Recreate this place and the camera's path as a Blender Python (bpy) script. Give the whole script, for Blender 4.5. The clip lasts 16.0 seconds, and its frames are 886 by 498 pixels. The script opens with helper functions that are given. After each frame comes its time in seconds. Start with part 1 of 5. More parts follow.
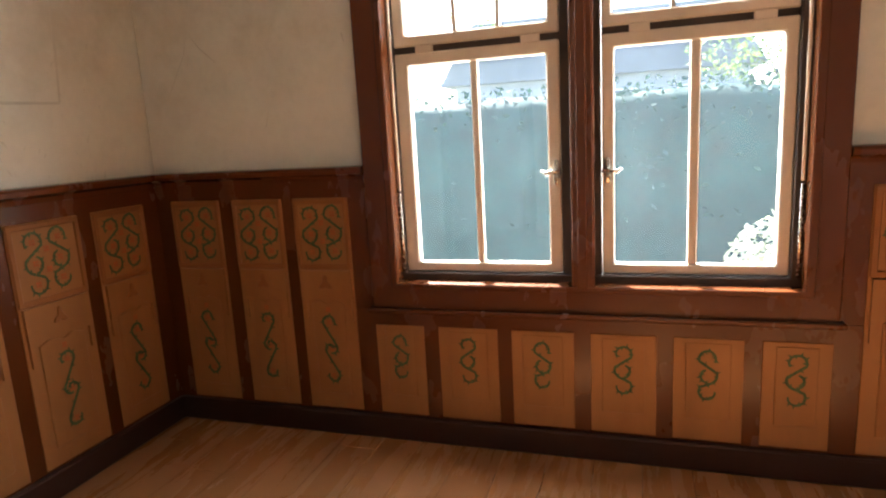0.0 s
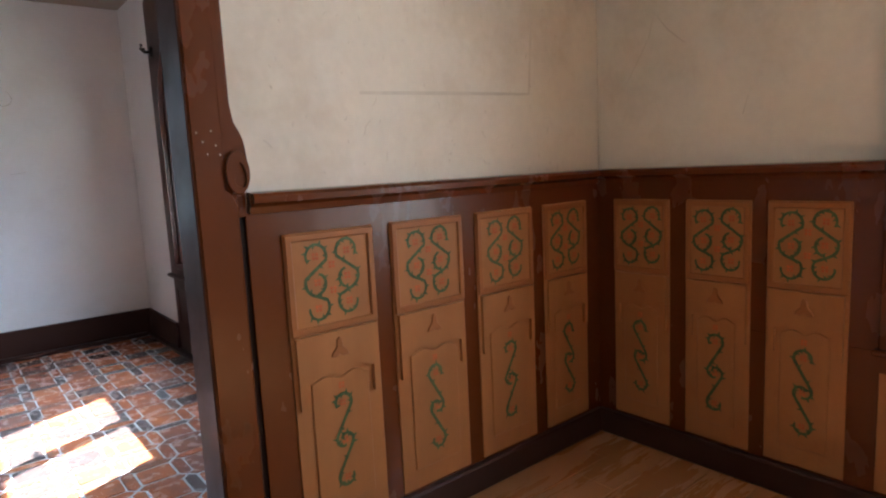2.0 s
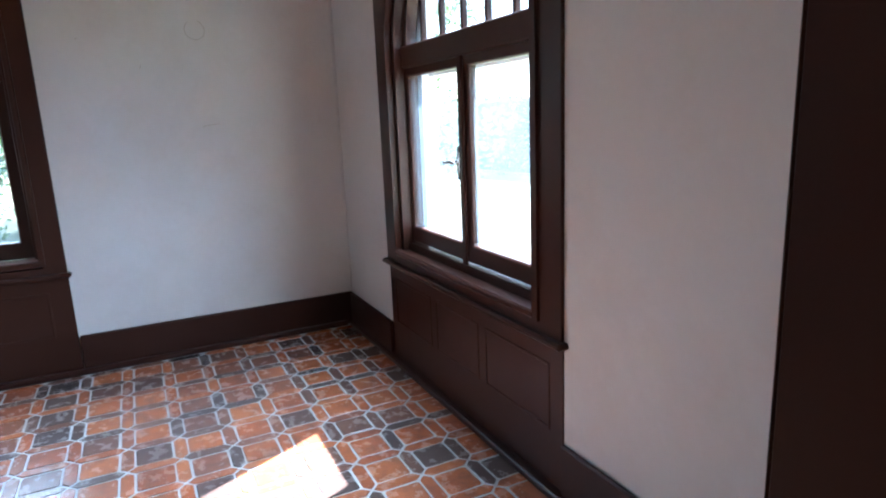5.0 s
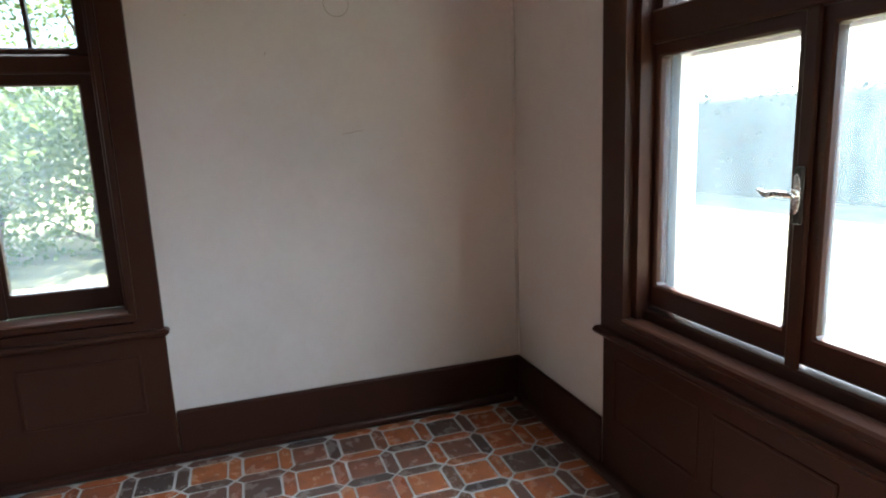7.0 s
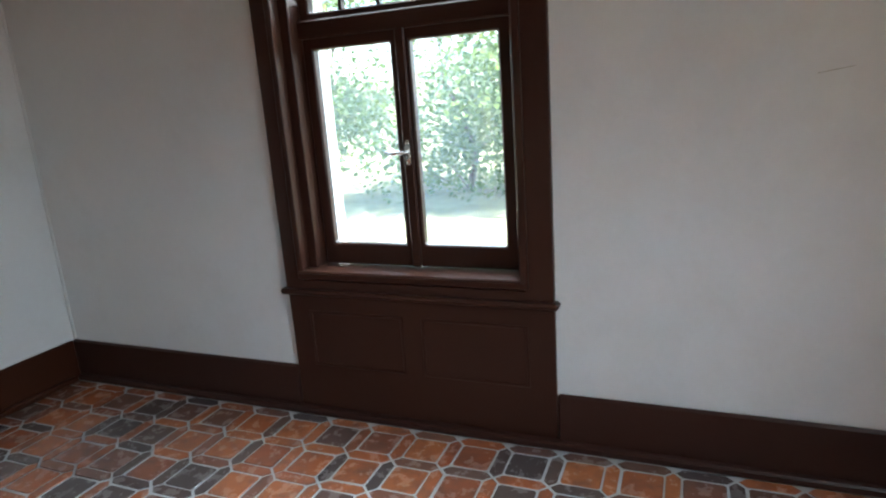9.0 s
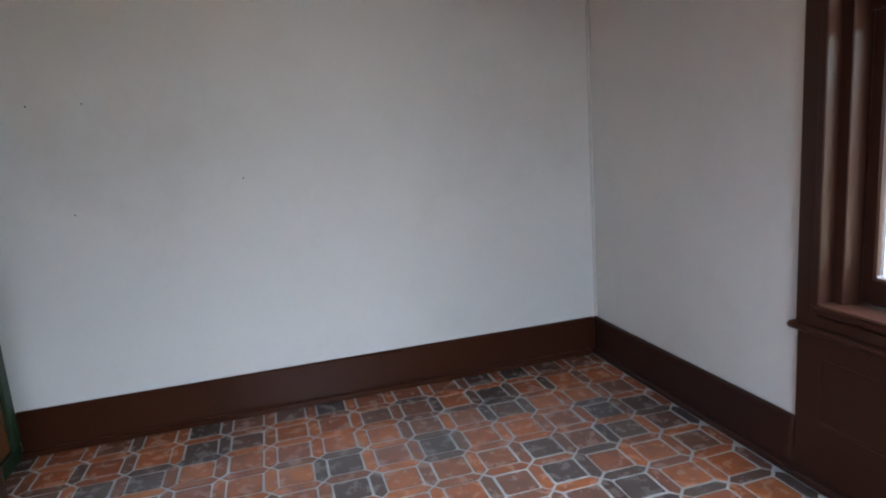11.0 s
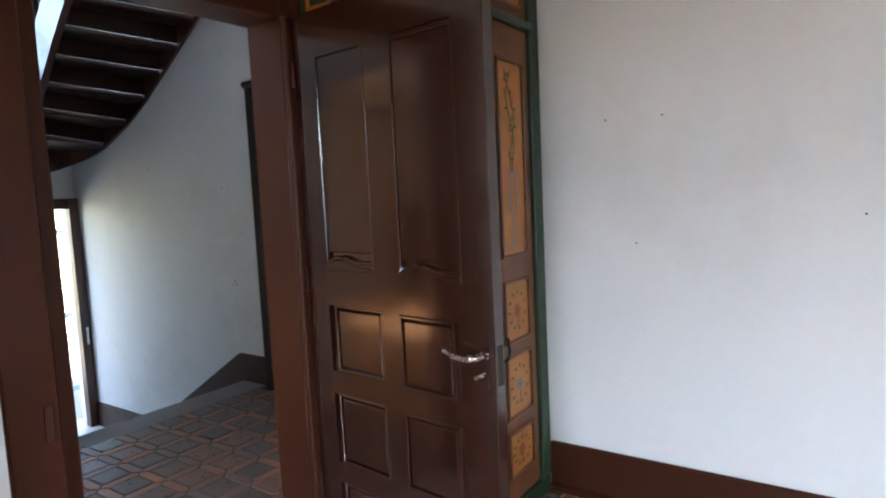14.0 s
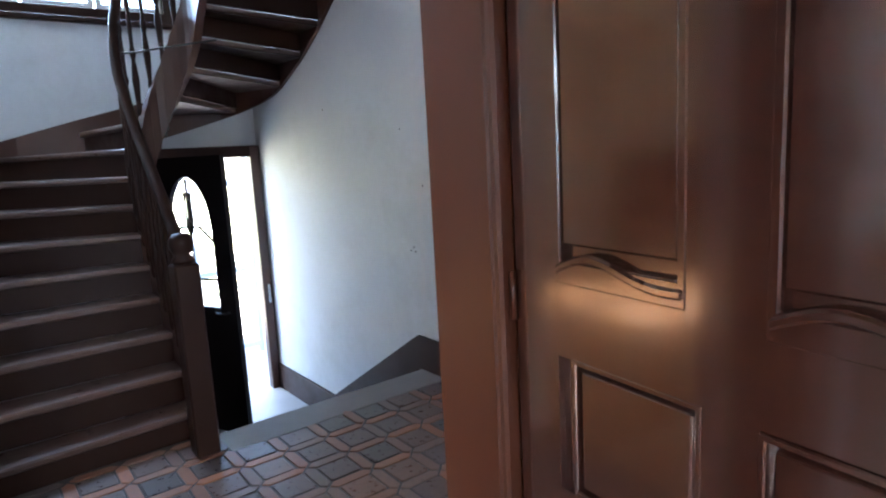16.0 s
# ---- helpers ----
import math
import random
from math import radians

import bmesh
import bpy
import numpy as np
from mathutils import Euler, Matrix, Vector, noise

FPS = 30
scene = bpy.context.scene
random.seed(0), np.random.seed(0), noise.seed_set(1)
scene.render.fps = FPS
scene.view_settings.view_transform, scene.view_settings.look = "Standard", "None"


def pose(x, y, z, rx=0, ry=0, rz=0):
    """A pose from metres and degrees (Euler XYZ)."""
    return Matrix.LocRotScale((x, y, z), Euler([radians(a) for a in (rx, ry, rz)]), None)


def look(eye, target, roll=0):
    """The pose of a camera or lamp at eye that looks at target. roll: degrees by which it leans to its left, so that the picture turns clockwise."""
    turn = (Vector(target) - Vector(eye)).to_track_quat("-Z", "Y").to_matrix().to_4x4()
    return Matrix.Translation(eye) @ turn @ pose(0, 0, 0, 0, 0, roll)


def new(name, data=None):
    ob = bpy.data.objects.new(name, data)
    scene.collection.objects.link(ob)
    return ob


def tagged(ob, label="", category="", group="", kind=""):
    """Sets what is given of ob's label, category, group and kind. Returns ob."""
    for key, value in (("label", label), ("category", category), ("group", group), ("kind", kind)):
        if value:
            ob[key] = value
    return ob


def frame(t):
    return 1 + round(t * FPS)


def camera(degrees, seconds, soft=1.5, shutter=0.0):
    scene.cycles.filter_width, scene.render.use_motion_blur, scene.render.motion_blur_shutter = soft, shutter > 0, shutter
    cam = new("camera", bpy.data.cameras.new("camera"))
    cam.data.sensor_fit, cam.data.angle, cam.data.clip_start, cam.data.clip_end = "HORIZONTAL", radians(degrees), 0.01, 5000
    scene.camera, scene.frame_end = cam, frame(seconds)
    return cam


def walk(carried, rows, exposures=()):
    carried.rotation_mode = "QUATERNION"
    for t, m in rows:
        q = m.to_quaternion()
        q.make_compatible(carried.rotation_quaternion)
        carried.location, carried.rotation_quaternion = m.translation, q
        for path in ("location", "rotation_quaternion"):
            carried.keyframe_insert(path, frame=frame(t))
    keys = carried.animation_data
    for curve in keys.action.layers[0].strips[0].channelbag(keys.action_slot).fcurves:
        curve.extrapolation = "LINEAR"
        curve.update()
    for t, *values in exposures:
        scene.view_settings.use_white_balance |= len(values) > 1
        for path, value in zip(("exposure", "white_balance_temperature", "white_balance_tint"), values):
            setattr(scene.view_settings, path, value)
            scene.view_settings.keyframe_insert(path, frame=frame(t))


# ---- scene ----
import itertools

cam = camera(71.7, 16.0, soft=2.1)
PATH = [
    (0, (-0.437, 0.115, 1.372), (-1.045, 1.985, 1.006), -3.2),
    (0.5, (-0.536, 0.055, 1.361), (-1.472, 1.797, 1.06), -3.0),
    (1, (-0.649, 0.051, 1.338), (-1.834, 1.637, 1.056), -3.0),
    (1.5, (-0.802, 0.127, 1.334), (-2.162, 1.568, 1.061), -3.0),
    (2, (-0.956, 0.177, 1.307), (-2.487, 1.436, 1.041), -2.8),
    (2.5, (-1.192, 0.235, 1.298), (-2.79, 1.414, 1.053), -2.8),
    (3, (-1.453, 0.276, 1.291), (-3.083, 1.409, 1.051), -2.8),
    (3.5, (-1.677, 0.298, 1.305), (-3.366, 1.302, 0.93), -2.8),
    (4, (-1.995, 0.286, 1.336), (-3.7, 1.249, 0.93), -2.8),
    (4.2, (-2.103, 0.283, 1.348), (-3.816, 1.213, 0.9), -2.9),
    (6.3, (-3.292, 0.188, 1.437), (-5.122, 0.928, 1.115), -2.4),
    (6.5, (-3.426, 0.191, 1.432), (-5.268, 0.885, 1.077), -2.5),
    (7, (-3.762, 0.188, 1.392), (-5.629, 0.801, 1.019), -2.4),
    (7.5, (-3.972, 0.231, 1.381), (-5.889, 0.648, 0.994), -2.8),
    (8, (-4.114, 0.289, 1.399), (-6.068, 0.398, 0.986), -3.1),
    (8.5, (-4.251, 0.281, 1.387), (-6.176, 0.016, 0.911), -3.3),
    (9, (-4.327, 0.295, 1.405), (-6.123, -0.445, 0.929), -4.0),
    (9.5, (-4.412, 0.351, 1.38), (-5.955, -0.821, 0.882), -4.5),
    (10, (-4.502, 0.366, 1.372), (-5.703, -1.147, 0.856), -4.2),
    (10.2, (-4.558, 0.37, 1.368), (-5.629, -1.248, 0.885), -4.3),
    (12.5, (-4.821, 0.304, 1.443), (-4.214, -1.58, 1.156), -3.2),
    (13, (-4.861, 0.091, 1.419), (-3.927, -1.653, 1.126), -2.9),
    (13.5, (-4.777, -0.126, 1.409), (-3.703, -1.794, 1.156), -2.7),
    (14, (-4.581, -0.376, 1.399), (-3.454, -2.018, 1.212), -2.7),
    (14.5, (-4.405, -0.606, 1.395), (-3.193, -2.165, 1.078), -2.9),
    (15, (-4.172, -0.81, 1.377), (-2.846, -2.268, 1.04), -3.0),
    (15.5, (-3.928, -0.999, 1.383), (-2.504, -2.373, 1.092), -3.1),
    (16, (-3.667, -1.19, 1.364), (-2.103, -2.396, 1.047), -3.1),
]
EXPOSURE = ((0, 3.62, 6550, 11), (1.5, 3.55, 6050, 10), (2.2, 3.85, 5500, 9), (3.2, 3.95, 4950, 8), (4.2, 3.9, 5150, 8), (6.3, 3.35, 6000, 7), (7.0, 3.3, 6700, 8), (7.5, 3.25, 7600, 11), (8.1, 3.15, 7300, 9), (8.55, 3.42, 6350, 8), (9, 3.35, 6450, 5), (10, 3.3, 6400, 10), (12.5, 4.3, 6250, 10), (14, 4.5, 6350, 11), (15, 4.7, 6350, 12), (16, 5.25, 6000, 13))
walk(cam, [(t, look(eye, target, roll)) for t, eye, target, roll in PATH], EXPOSURE)

# ---- world, sun, window light, exposure ----
world = bpy.data.worlds.new("sky")
scene.world = world
world.use_nodes = True
wn = world.node_tree
for n in list(wn.nodes):
    wn.nodes.remove(n)
sky = wn.nodes.new("ShaderNodeTexSky")
sky.sky_type, sky.sun_disc = "NISHITA", False
sky.sun_elevation, sky.sun_rotation = radians(44.8), radians(-26)
bg = wn.nodes.new("ShaderNodeBackground")
bg.inputs["Strength"].default_value = 0.08
out = wn.nodes.new("ShaderNodeOutputWorld")
wn.links.new(sky.outputs[0], bg.inputs[0])
wn.links.new(bg.outputs[0], out.inputs[0])

sun = new("sun", bpy.data.lights.new("sun", "SUN"))
sun.data.energy, sun.data.angle, sun.data.color = 5.0, radians(0.5), (1.0, 0.95, 0.86)
sun.matrix_world = look((-3.6, 7.33, 8.1), (0, 0, 0))


def window_light(name, at, to, w, h, power, color=(0.86, 0.93, 1.0), spread=180):
    """Sky light entering through one window opening."""
    lamp = new(name, bpy.data.lights.new(name, "AREA"))
    lamp.data.shape, lamp.data.size, lamp.data.size_y = "RECTANGLE", w, h
    lamp.data.energy, lamp.data.color = power, color
    lamp.data.spread = radians(spread)
    lamp.matrix_world = look(at, to)


window_light("sky_light_wood_room", (-0.66, 2.86, 1.5), (-0.66, 0, 0.9), 1.6, 1.5, 6.8, (1.0, 0.95, 0.86))
window_light("sky_light_arched", (-4.96, 1.83, 1.55), (-4.96, -0.1, -0.3), 1.2, 1.5, 4.8, (0.76, 0.88, 1.0), 110)
window_light("sky_light_west", (-6.99, -0.85, 1.5), (-5.2, -0.85, -0.3), 0.85, 1.5, 3.1, (0.78, 0.88, 1.0), 110)
window_light("sky_light_stair", (2.23, -1.9, 3.1), (-1, -2.0, 1.0), 1.5, 1.1, 6.0, (0.58, 0.76, 1.0))
window_light("sky_light_entrance", (2.28, -3.0, 0.4), (-1, -3.0, 0.0), 0.9, 1.8, 0.05, (0.8, 0.88, 1.0))

# ---- materials ----


def ramp(nt, fac, stops):
    r = nt.nodes.new("ShaderNodeValToRGB")
    while len(r.color_ramp.elements) < len(stops):
        r.color_ramp.elements.new(0.5)
    for e, (p, c) in zip(r.color_ramp.elements, stops):
        e.position, e.color = p, (*c, 1)
    nt.links.new(fac, r.inputs[0])
    return r.outputs[0]


def noise_of(nt, vec, scale, detail=4, rough=0.55, stretch=(1, 1, 1)):
    m = nt.nodes.new("ShaderNodeMapping")
    m.inputs["Scale"].default_value = stretch
    nt.links.new(vec, m.inputs[0])
    n = nt.nodes.new("ShaderNodeTexNoise")
    n.inputs["Scale"].default_value = scale
    n.inputs["Detail"].default_value = detail
    n.inputs["Roughness"].default_value = rough
    nt.links.new(m.outputs[0], n.inputs["Vector"])
    return n.outputs["Fac"]


def blend(nt, kind, fac, a, b):
    m = nt.nodes.new("ShaderNodeMix")
    m.data_type, m.blend_type = "RGBA", kind
    for sock, v in ((m.inputs[0], fac), (m.inputs[6], a), (m.inputs[7], b)):
        if isinstance(v, (int, float)):
            sock.default_value = v
        elif isinstance(v, tuple):
            sock.default_value = (*v, 1)
        else:
            nt.links.new(v, sock)
    return m.outputs[2]


def scaled(c, k):
    return tuple(min(1.0, v * k) for v in c)


def surface(name, color, rough=0.5, metal=0.0, big=2.0, fine=40.0, vary=0.15, bump=0.15, stretch=(1, 1, 1), rough_var=0.1, coat=0.0, dirt=None, dirt_amount=0.3, dirt_scale=3.0, spec=0.5):
    """Painted, plastered or metal surface with variation at two scales."""
    m = bpy.data.materials.new(name)
    m.use_nodes = True
    nt = m.node_tree
    p = nt.nodes["Principled BSDF"]
    tc = nt.nodes.new("ShaderNodeTexCoord").outputs["Object"]
    a = noise_of(nt, tc, big, 3, 0.6, stretch)
    b = noise_of(nt, tc, fine, 4, 0.6, stretch)
    c1 = ramp(nt, a, [(0.3, scaled(color, 1 - vary)), (0.7, scaled(color, 1 + vary))])
    c2 = ramp(nt, b, [(0.3, (1 - vary * 0.6,) * 3), (0.7, (1.0,) * 3)])
    col = blend(nt, "MULTIPLY", 1.0, c1, c2)
    if dirt:
        d = noise_of(nt, tc, dirt_scale, 6, 0.7)
        f = ramp(nt, d, [(0.5, (0, 0, 0)), (0.75, (dirt_amount,) * 3)])
        col = blend(nt, "MIX", f, col, dirt)
    nt.links.new(col, p.inputs["Base Color"])
    r = ramp(nt, b, [(0.3, (max(0.02, rough - rough_var),) * 3), (0.7, (min(1, rough + rough_var),) * 3)])
    nt.links.new(r, p.inputs["Roughness"])
    p.inputs["Metallic"].default_value = metal
    p.inputs["Coat Weight"].default_value = coat
    p.inputs["Specular IOR Level"].default_value = spec
    p.inputs["Coat Roughness"].default_value = 0.12
    if bump:
        bp = nt.nodes.new("ShaderNodeBump")
        bp.inputs["Strength"].default_value = bump
        bp.inputs["Distance"].default_value = 0.004
        h = blend(nt, "MIX", 0.5, a, b)
        nt.links.new(h, bp.inputs["Height"])
        nt.links.new(bp.outputs[0], p.inputs["Normal"])
    return m


def pieces_surface(name, stops, rough, island=False, bump=0.2, fine=30.0, mottle=0.35, worn=(0.3, 0.2, 0.15), stretch=(1, 1, 1), big=9.0, leafy=0.0, grain=0.72, spec=0.5):
    """Tiles, planks and leaves: each piece takes its own tone."""
    m = bpy.data.materials.new(name)
    m.use_nodes = True
    nt = m.node_tree
    p = nt.nodes["Principled BSDF"]
    if island:
        f = nt.nodes.new("ShaderNodeNewGeometry").outputs["Random Per Island"]
    else:
        f = nt.nodes.new("ShaderNodeObjectInfo").outputs["Random"]
    col = ramp(nt, f, stops)
    g = nt.nodes.new("ShaderNodeNewGeometry").outputs["Position"]
    a = noise_of(nt, g, big, 4, 0.65, stretch)
    b = noise_of(nt, g, fine, 5, 0.65, stretch)
    col = blend(nt, "MIX", ramp(nt, a, [(0.45, (0, 0, 0)), (0.75, (mottle,) * 3)]), col, worn)
    col = blend(nt, "MULTIPLY", 1.0, col, ramp(nt, b, [(0.3, (grain,) * 3), (0.65, (1.0,) * 3)]))
    nt.links.new(col, p.inputs["Base Color"])
    nt.links.new(ramp(nt, b, [(0.3, (max(0.03, rough - 0.12),) * 3), (0.7, (min(1, rough + 0.12),) * 3)]), p.inputs["Roughness"])
    p.inputs["Specular IOR Level"].default_value = spec
    bp = nt.nodes.new("ShaderNodeBump")
    bp.inputs["Strength"].default_value, bp.inputs["Distance"].default_value = bump, 0.004
    nt.links.new(blend(nt, "MIX", 0.5, a, b), bp.inputs["Height"])
    nt.links.new(bp.outputs[0], p.inputs["Normal"])
    if leafy:
        tl = nt.nodes.new("ShaderNodeBsdfTranslucent")
        nt.links.new(blend(nt, "MULTIPLY", 1.0, col, (1.0, 1.0, 0.6)), tl.inputs[0])
        mx = nt.nodes.new("ShaderNodeMixShader")
        mx.inputs[0].default_value = leafy
        nt.links.new(p.outputs[0], mx.inputs[1])
        nt.links.new(tl.outputs[0], mx.inputs[2])
        nt.links.new(mx.outputs[0], nt.nodes["Material Output"].inputs[0])
    return m


def glass_surface(name, tint=(0.95, 0.98, 1.0), haze=0.005):
    """Window glass: clear, with Fresnel gloss and a thin dusty film that adds a bluish glow."""
    m = bpy.data.materials.new(name)
    m.use_nodes = True
    nt = m.node_tree
    nt.nodes.remove(nt.nodes["Principled BSDF"])
    o = nt.nodes["Material Output"]
    t = nt.nodes.new("ShaderNodeBsdfTransparent")
    t.inputs[0].default_value = (*tint, 1)
    g = nt.nodes.new("ShaderNodeBsdfGlossy")
    g.inputs["Roughness"].default_value = 0.03
    lw = nt.nodes.new("ShaderNodeLayerWeight")
    lw.inputs[0].default_value = 0.5
    pw = nt.nodes.new("ShaderNodeMath")
    pw.operation = "POWER"
    pw.inputs[1].default_value = 5.0
    nt.links.new(lw.outputs["Facing"], pw.inputs[0])
    f = nt.nodes.new("ShaderNodeMath")
    f.operation = "MULTIPLY_ADD"
    f.inputs[1].default_value, f.inputs[2].default_value = 0.5, 0.03
    nt.links.new(pw.outputs[0], f.inputs[0])
    mx = nt.nodes.new("ShaderNodeMixShader")
    nt.links.new(f.outputs[0], mx.inputs[0])
    nt.links.new(t.outputs[0], mx.inputs[1])
    nt.links.new(g.outputs[0], mx.inputs[2])
    d = nt.nodes.new("ShaderNodeBsdfTranslucent")
    # bluish tint of the film stands for the hazy outdoor glow
    d.inputs[0].default_value = (0.65, 0.85, 1.0, 1)
    tc = nt.nodes.new("ShaderNodeTexCoord").outputs["Object"]
    h = ramp(nt, noise_of(nt, tc, 3.0, 6, 0.75, (1, 1, 0.4)), [(0.35, (haze * 0.7,) * 3), (0.75, (haze * 1.35,) * 3)])
    m2 = nt.nodes.new("ShaderNodeMixShader")
    nt.links.new(h, m2.inputs[0])
    nt.links.new(mx.outputs[0], m2.inputs[1])
    nt.links.new(d.outputs[0], m2.inputs[2])
    nt.links.new(m2.outputs[0], o.inputs[0])
    return m


PLASTER_OLD = surface("old_plaster", (0.72, 0.695, 0.63), 0.9, big=0.9, fine=25, vary=0.10, bump=0.3, dirt=(0.42, 0.36, 0.27), dirt_amount=0.6, dirt_scale=1.2)
PLASTER = surface("white_plaster", (0.74, 0.74, 0.73), 0.9, big=0.8, fine=30, vary=0.04, bump=0.2, dirt=(0.56, 0.53, 0.48), dirt_amount=0.4, dirt_scale=1.1)
PLASTER_HALL = surface("hall_plaster", (0.69, 0.70, 0.72), 0.85, big=0.8, fine=30, vary=0.06, bump=0.25, dirt=(0.42, 0.42, 0.40), dirt_amount=0.45, dirt_scale=1.3)
# unseen ceilings, coloured darker to cut bounce light on the upper walls
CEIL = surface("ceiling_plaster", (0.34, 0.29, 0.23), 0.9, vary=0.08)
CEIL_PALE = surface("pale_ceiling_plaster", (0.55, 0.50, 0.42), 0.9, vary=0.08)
RED_BROWN = surface("red_brown_gloss_paint", (0.106, 0.028, 0.0062), 0.27, big=0.6, fine=5, vary=0.04, bump=0.0, stretch=(1, 1, 0.5), rough_var=0.012, spec=0.42)
DARK_BROWN = surface("dark_brown_gloss_paint", (0.048, 0.019, 0.0125), 0.32, big=0.8, fine=6, vary=0.08, bump=0.0, stretch=(1, 1, 0.4), rough_var=0.04, spec=0.2)
DOOR_BROWN = surface("brown_gloss_door_paint", (0.029, 0.0094, 0.0056), 0.19, big=0.7, fine=15, vary=0.05, bump=0.035, stretch=(0.4, 1, 2.6), rough_var=0.04, spec=0.42, coat=0.9)
JAMB_BROWN = surface("brown_jamb_paint", (0.046, 0.014, 0.0068), 0.32, big=0.7, fine=5, vary=0.06, bump=0.0, stretch=(1, 1, 0.4), rough_var=0.03, spec=0.22)
LINING = surface("satin_dark_lining_paint", (0.046, 0.0185, 0.0115), 0.5, big=0.8, fine=6, vary=0.08, bump=0.0, spec=0.12)
BASE_DARK = surface("dark_skirting_paint", (0.042, 0.0175, 0.013), 0.34, big=0.7, fine=5, vary=0.06, bump=0.0, rough_var=0.03, spec=0.22)
PANEL = surface("peach_painted_panel", (0.355, 0.155, 0.052), 0.5, big=2.0, fine=40, vary=0.08, bump=0.1, stretch=(4, 4, 0.4), dirt=(0.25, 0.10, 0.034), dirt_amount=0.5, spec=0.3)
PANEL_EDGE = surface("peach_painted_moulding", (0.29, 0.115, 0.035), 0.5, vary=0.12, bump=0.1, spec=0.3)
VINE = surface("green_vine_paint", (0.070, 0.115, 0.045), 0.6, big=20, vary=0.3, bump=0.0, spec=0.3)
FLOWER = surface("orange_flower_paint", (0.46, 0.10, 0.018), 0.6, big=20, vary=0.25, bump=0.0)
SASH_WHITE = surface("cream_sash_paint", (0.72, 0.62, 0.52), 0.45, vary=0.1, bump=0.1)
OUTER_WHITE = surface("white_outer_frame_paint", (0.8, 0.8, 0.78), 0.5, vary=0.05)
RENDER_OUT = surface("white_outer_render", (0.78, 0.76, 0.72), 0.9, vary=0.06, bump=0.3)
GAP_DARK = surface("dark_window_rebate", (0.045, 0.028, 0.02), 0.5, vary=0.2)
GROUT = surface("grey_grout", (0.50, 0.51, 0.52), 0.42, big=3, fine=60, vary=0.2, bump=0.15, dirt=(0.25, 0.22, 0.20), dirt_amount=0.5, dirt_scale=2.5)
HALL_GROUT = surface("dark_hall_grout", (0.085, 0.075, 0.07), 0.75, big=3, fine=80, vary=0.25, bump=0.4)
STONE = surface("grey_step_stone", (0.25, 0.22, 0.20), 0.6, fine=60, vary=0.15, bump=0.3)
LOBBY = surface("pale_lobby_floor", (0.55, 0.50, 0.44), 0.45, vary=0.1)
# treads lighter than the stair paint, part of the window sheen in the colour
TREAD = surface("worn_brown_tread_paint", (0.13, 0.070, 0.052), 0.34, big=2.5, fine=30, vary=0.18, bump=0.06, stretch=(1, 0.3, 1), rough_var=0.08, coat=0.5)
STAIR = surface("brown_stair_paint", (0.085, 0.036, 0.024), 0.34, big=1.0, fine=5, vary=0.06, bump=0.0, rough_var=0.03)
# real dark timber, also used for shade under treads and on risers
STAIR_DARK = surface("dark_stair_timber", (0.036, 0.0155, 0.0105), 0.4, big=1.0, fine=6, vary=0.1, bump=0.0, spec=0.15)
BLACK_DOOR = surface("near_black_timber", (0.012, 0.008, 0.008), 0.45, vary=0.1, bump=0.03, spec=0.12)
NICKEL = surface("worn_nickel", (0.62, 0.6, 0.56), 0.25, metal=1.0, fine=90, vary=0.12, bump=0.1)
IRON = surface("dark_iron", (0.05, 0.045, 0.04), 0.45, metal=0.8, vary=0.2)
RADIATOR = surface("cream_radiator_enamel", (0.74, 0.68, 0.58), 0.35, vary=0.06, dirt=(0.4, 0.3, 0.2), dirt_amount=0.3)
PLASTIC = surface("cream_plastic", (0.75, 0.72, 0.64), 0.35, vary=0.03, bump=0)
CAB_FRAME = surface("painted_cabinet_brown", (0.16, 0.055, 0.018), 0.45, big=5, fine=40, vary=0.3, bump=0.2, dirt=(0.035, 0.06, 0.03), dirt_amount=0.8, dirt_scale=6)
CAB_GREEN = surface("painted_cabinet_green", (0.018, 0.042, 0.018), 0.45, big=5, vary=0.3, bump=0.2)
CAB_PANEL = surface("painted_cabinet_ochre", (0.42, 0.165, 0.030), 0.45, big=6, fine=30, vary=0.2, bump=0.1, dirt=(0.30, 0.08, 0.018), dirt_amount=0.7, dirt_scale=7)
CAB_BLUE = surface("painted_cabinet_blue", (0.16, 0.19, 0.24), 0.5, vary=0.25, bump=0)
CAB_YELLOW = surface("painted_cabinet_yellow", (0.50, 0.47, 0.22), 0.5, vary=0.2, bump=0)
CAB_RED = surface("painted_cabinet_red", (0.30, 0.06, 0.03), 0.5, vary=0.25, bump=0)
TILE_STOPS = [(0.0, (0.386, 0.118, 0.049)), (0.25, (0.454, 0.16, 0.067)), (0.45, (0.319, 0.101, 0.05)), (0.6, (0.218, 0.101, 0.071)), (0.72, (0.084, 0.067, 0.066)), (0.84, (0.126, 0.084, 0.071)), (1.0, (0.42, 0.139, 0.059))]
TILE = pieces_surface("terracotta_tile", TILE_STOPS, 0.24, mottle=0.65, worn=(0.085, 0.062, 0.058), bump=0.05, grain=0.9, fine=14, big=10.0, spec=0.75)
TILE_FAR = pieces_surface("terracotta_tile_rest", TILE_STOPS, 0.24, island=True, mottle=0.65, worn=(0.085, 0.062, 0.058), bump=0.05, grain=0.9, fine=14, big=10.0, spec=0.75)
HALL_STOPS = [(0.0, (0.165, 0.090, 0.068)), (0.4, (0.120, 0.080, 0.070)), (0.75, (0.095, 0.075, 0.072)), (1.0, (0.215, 0.105, 0.068))]
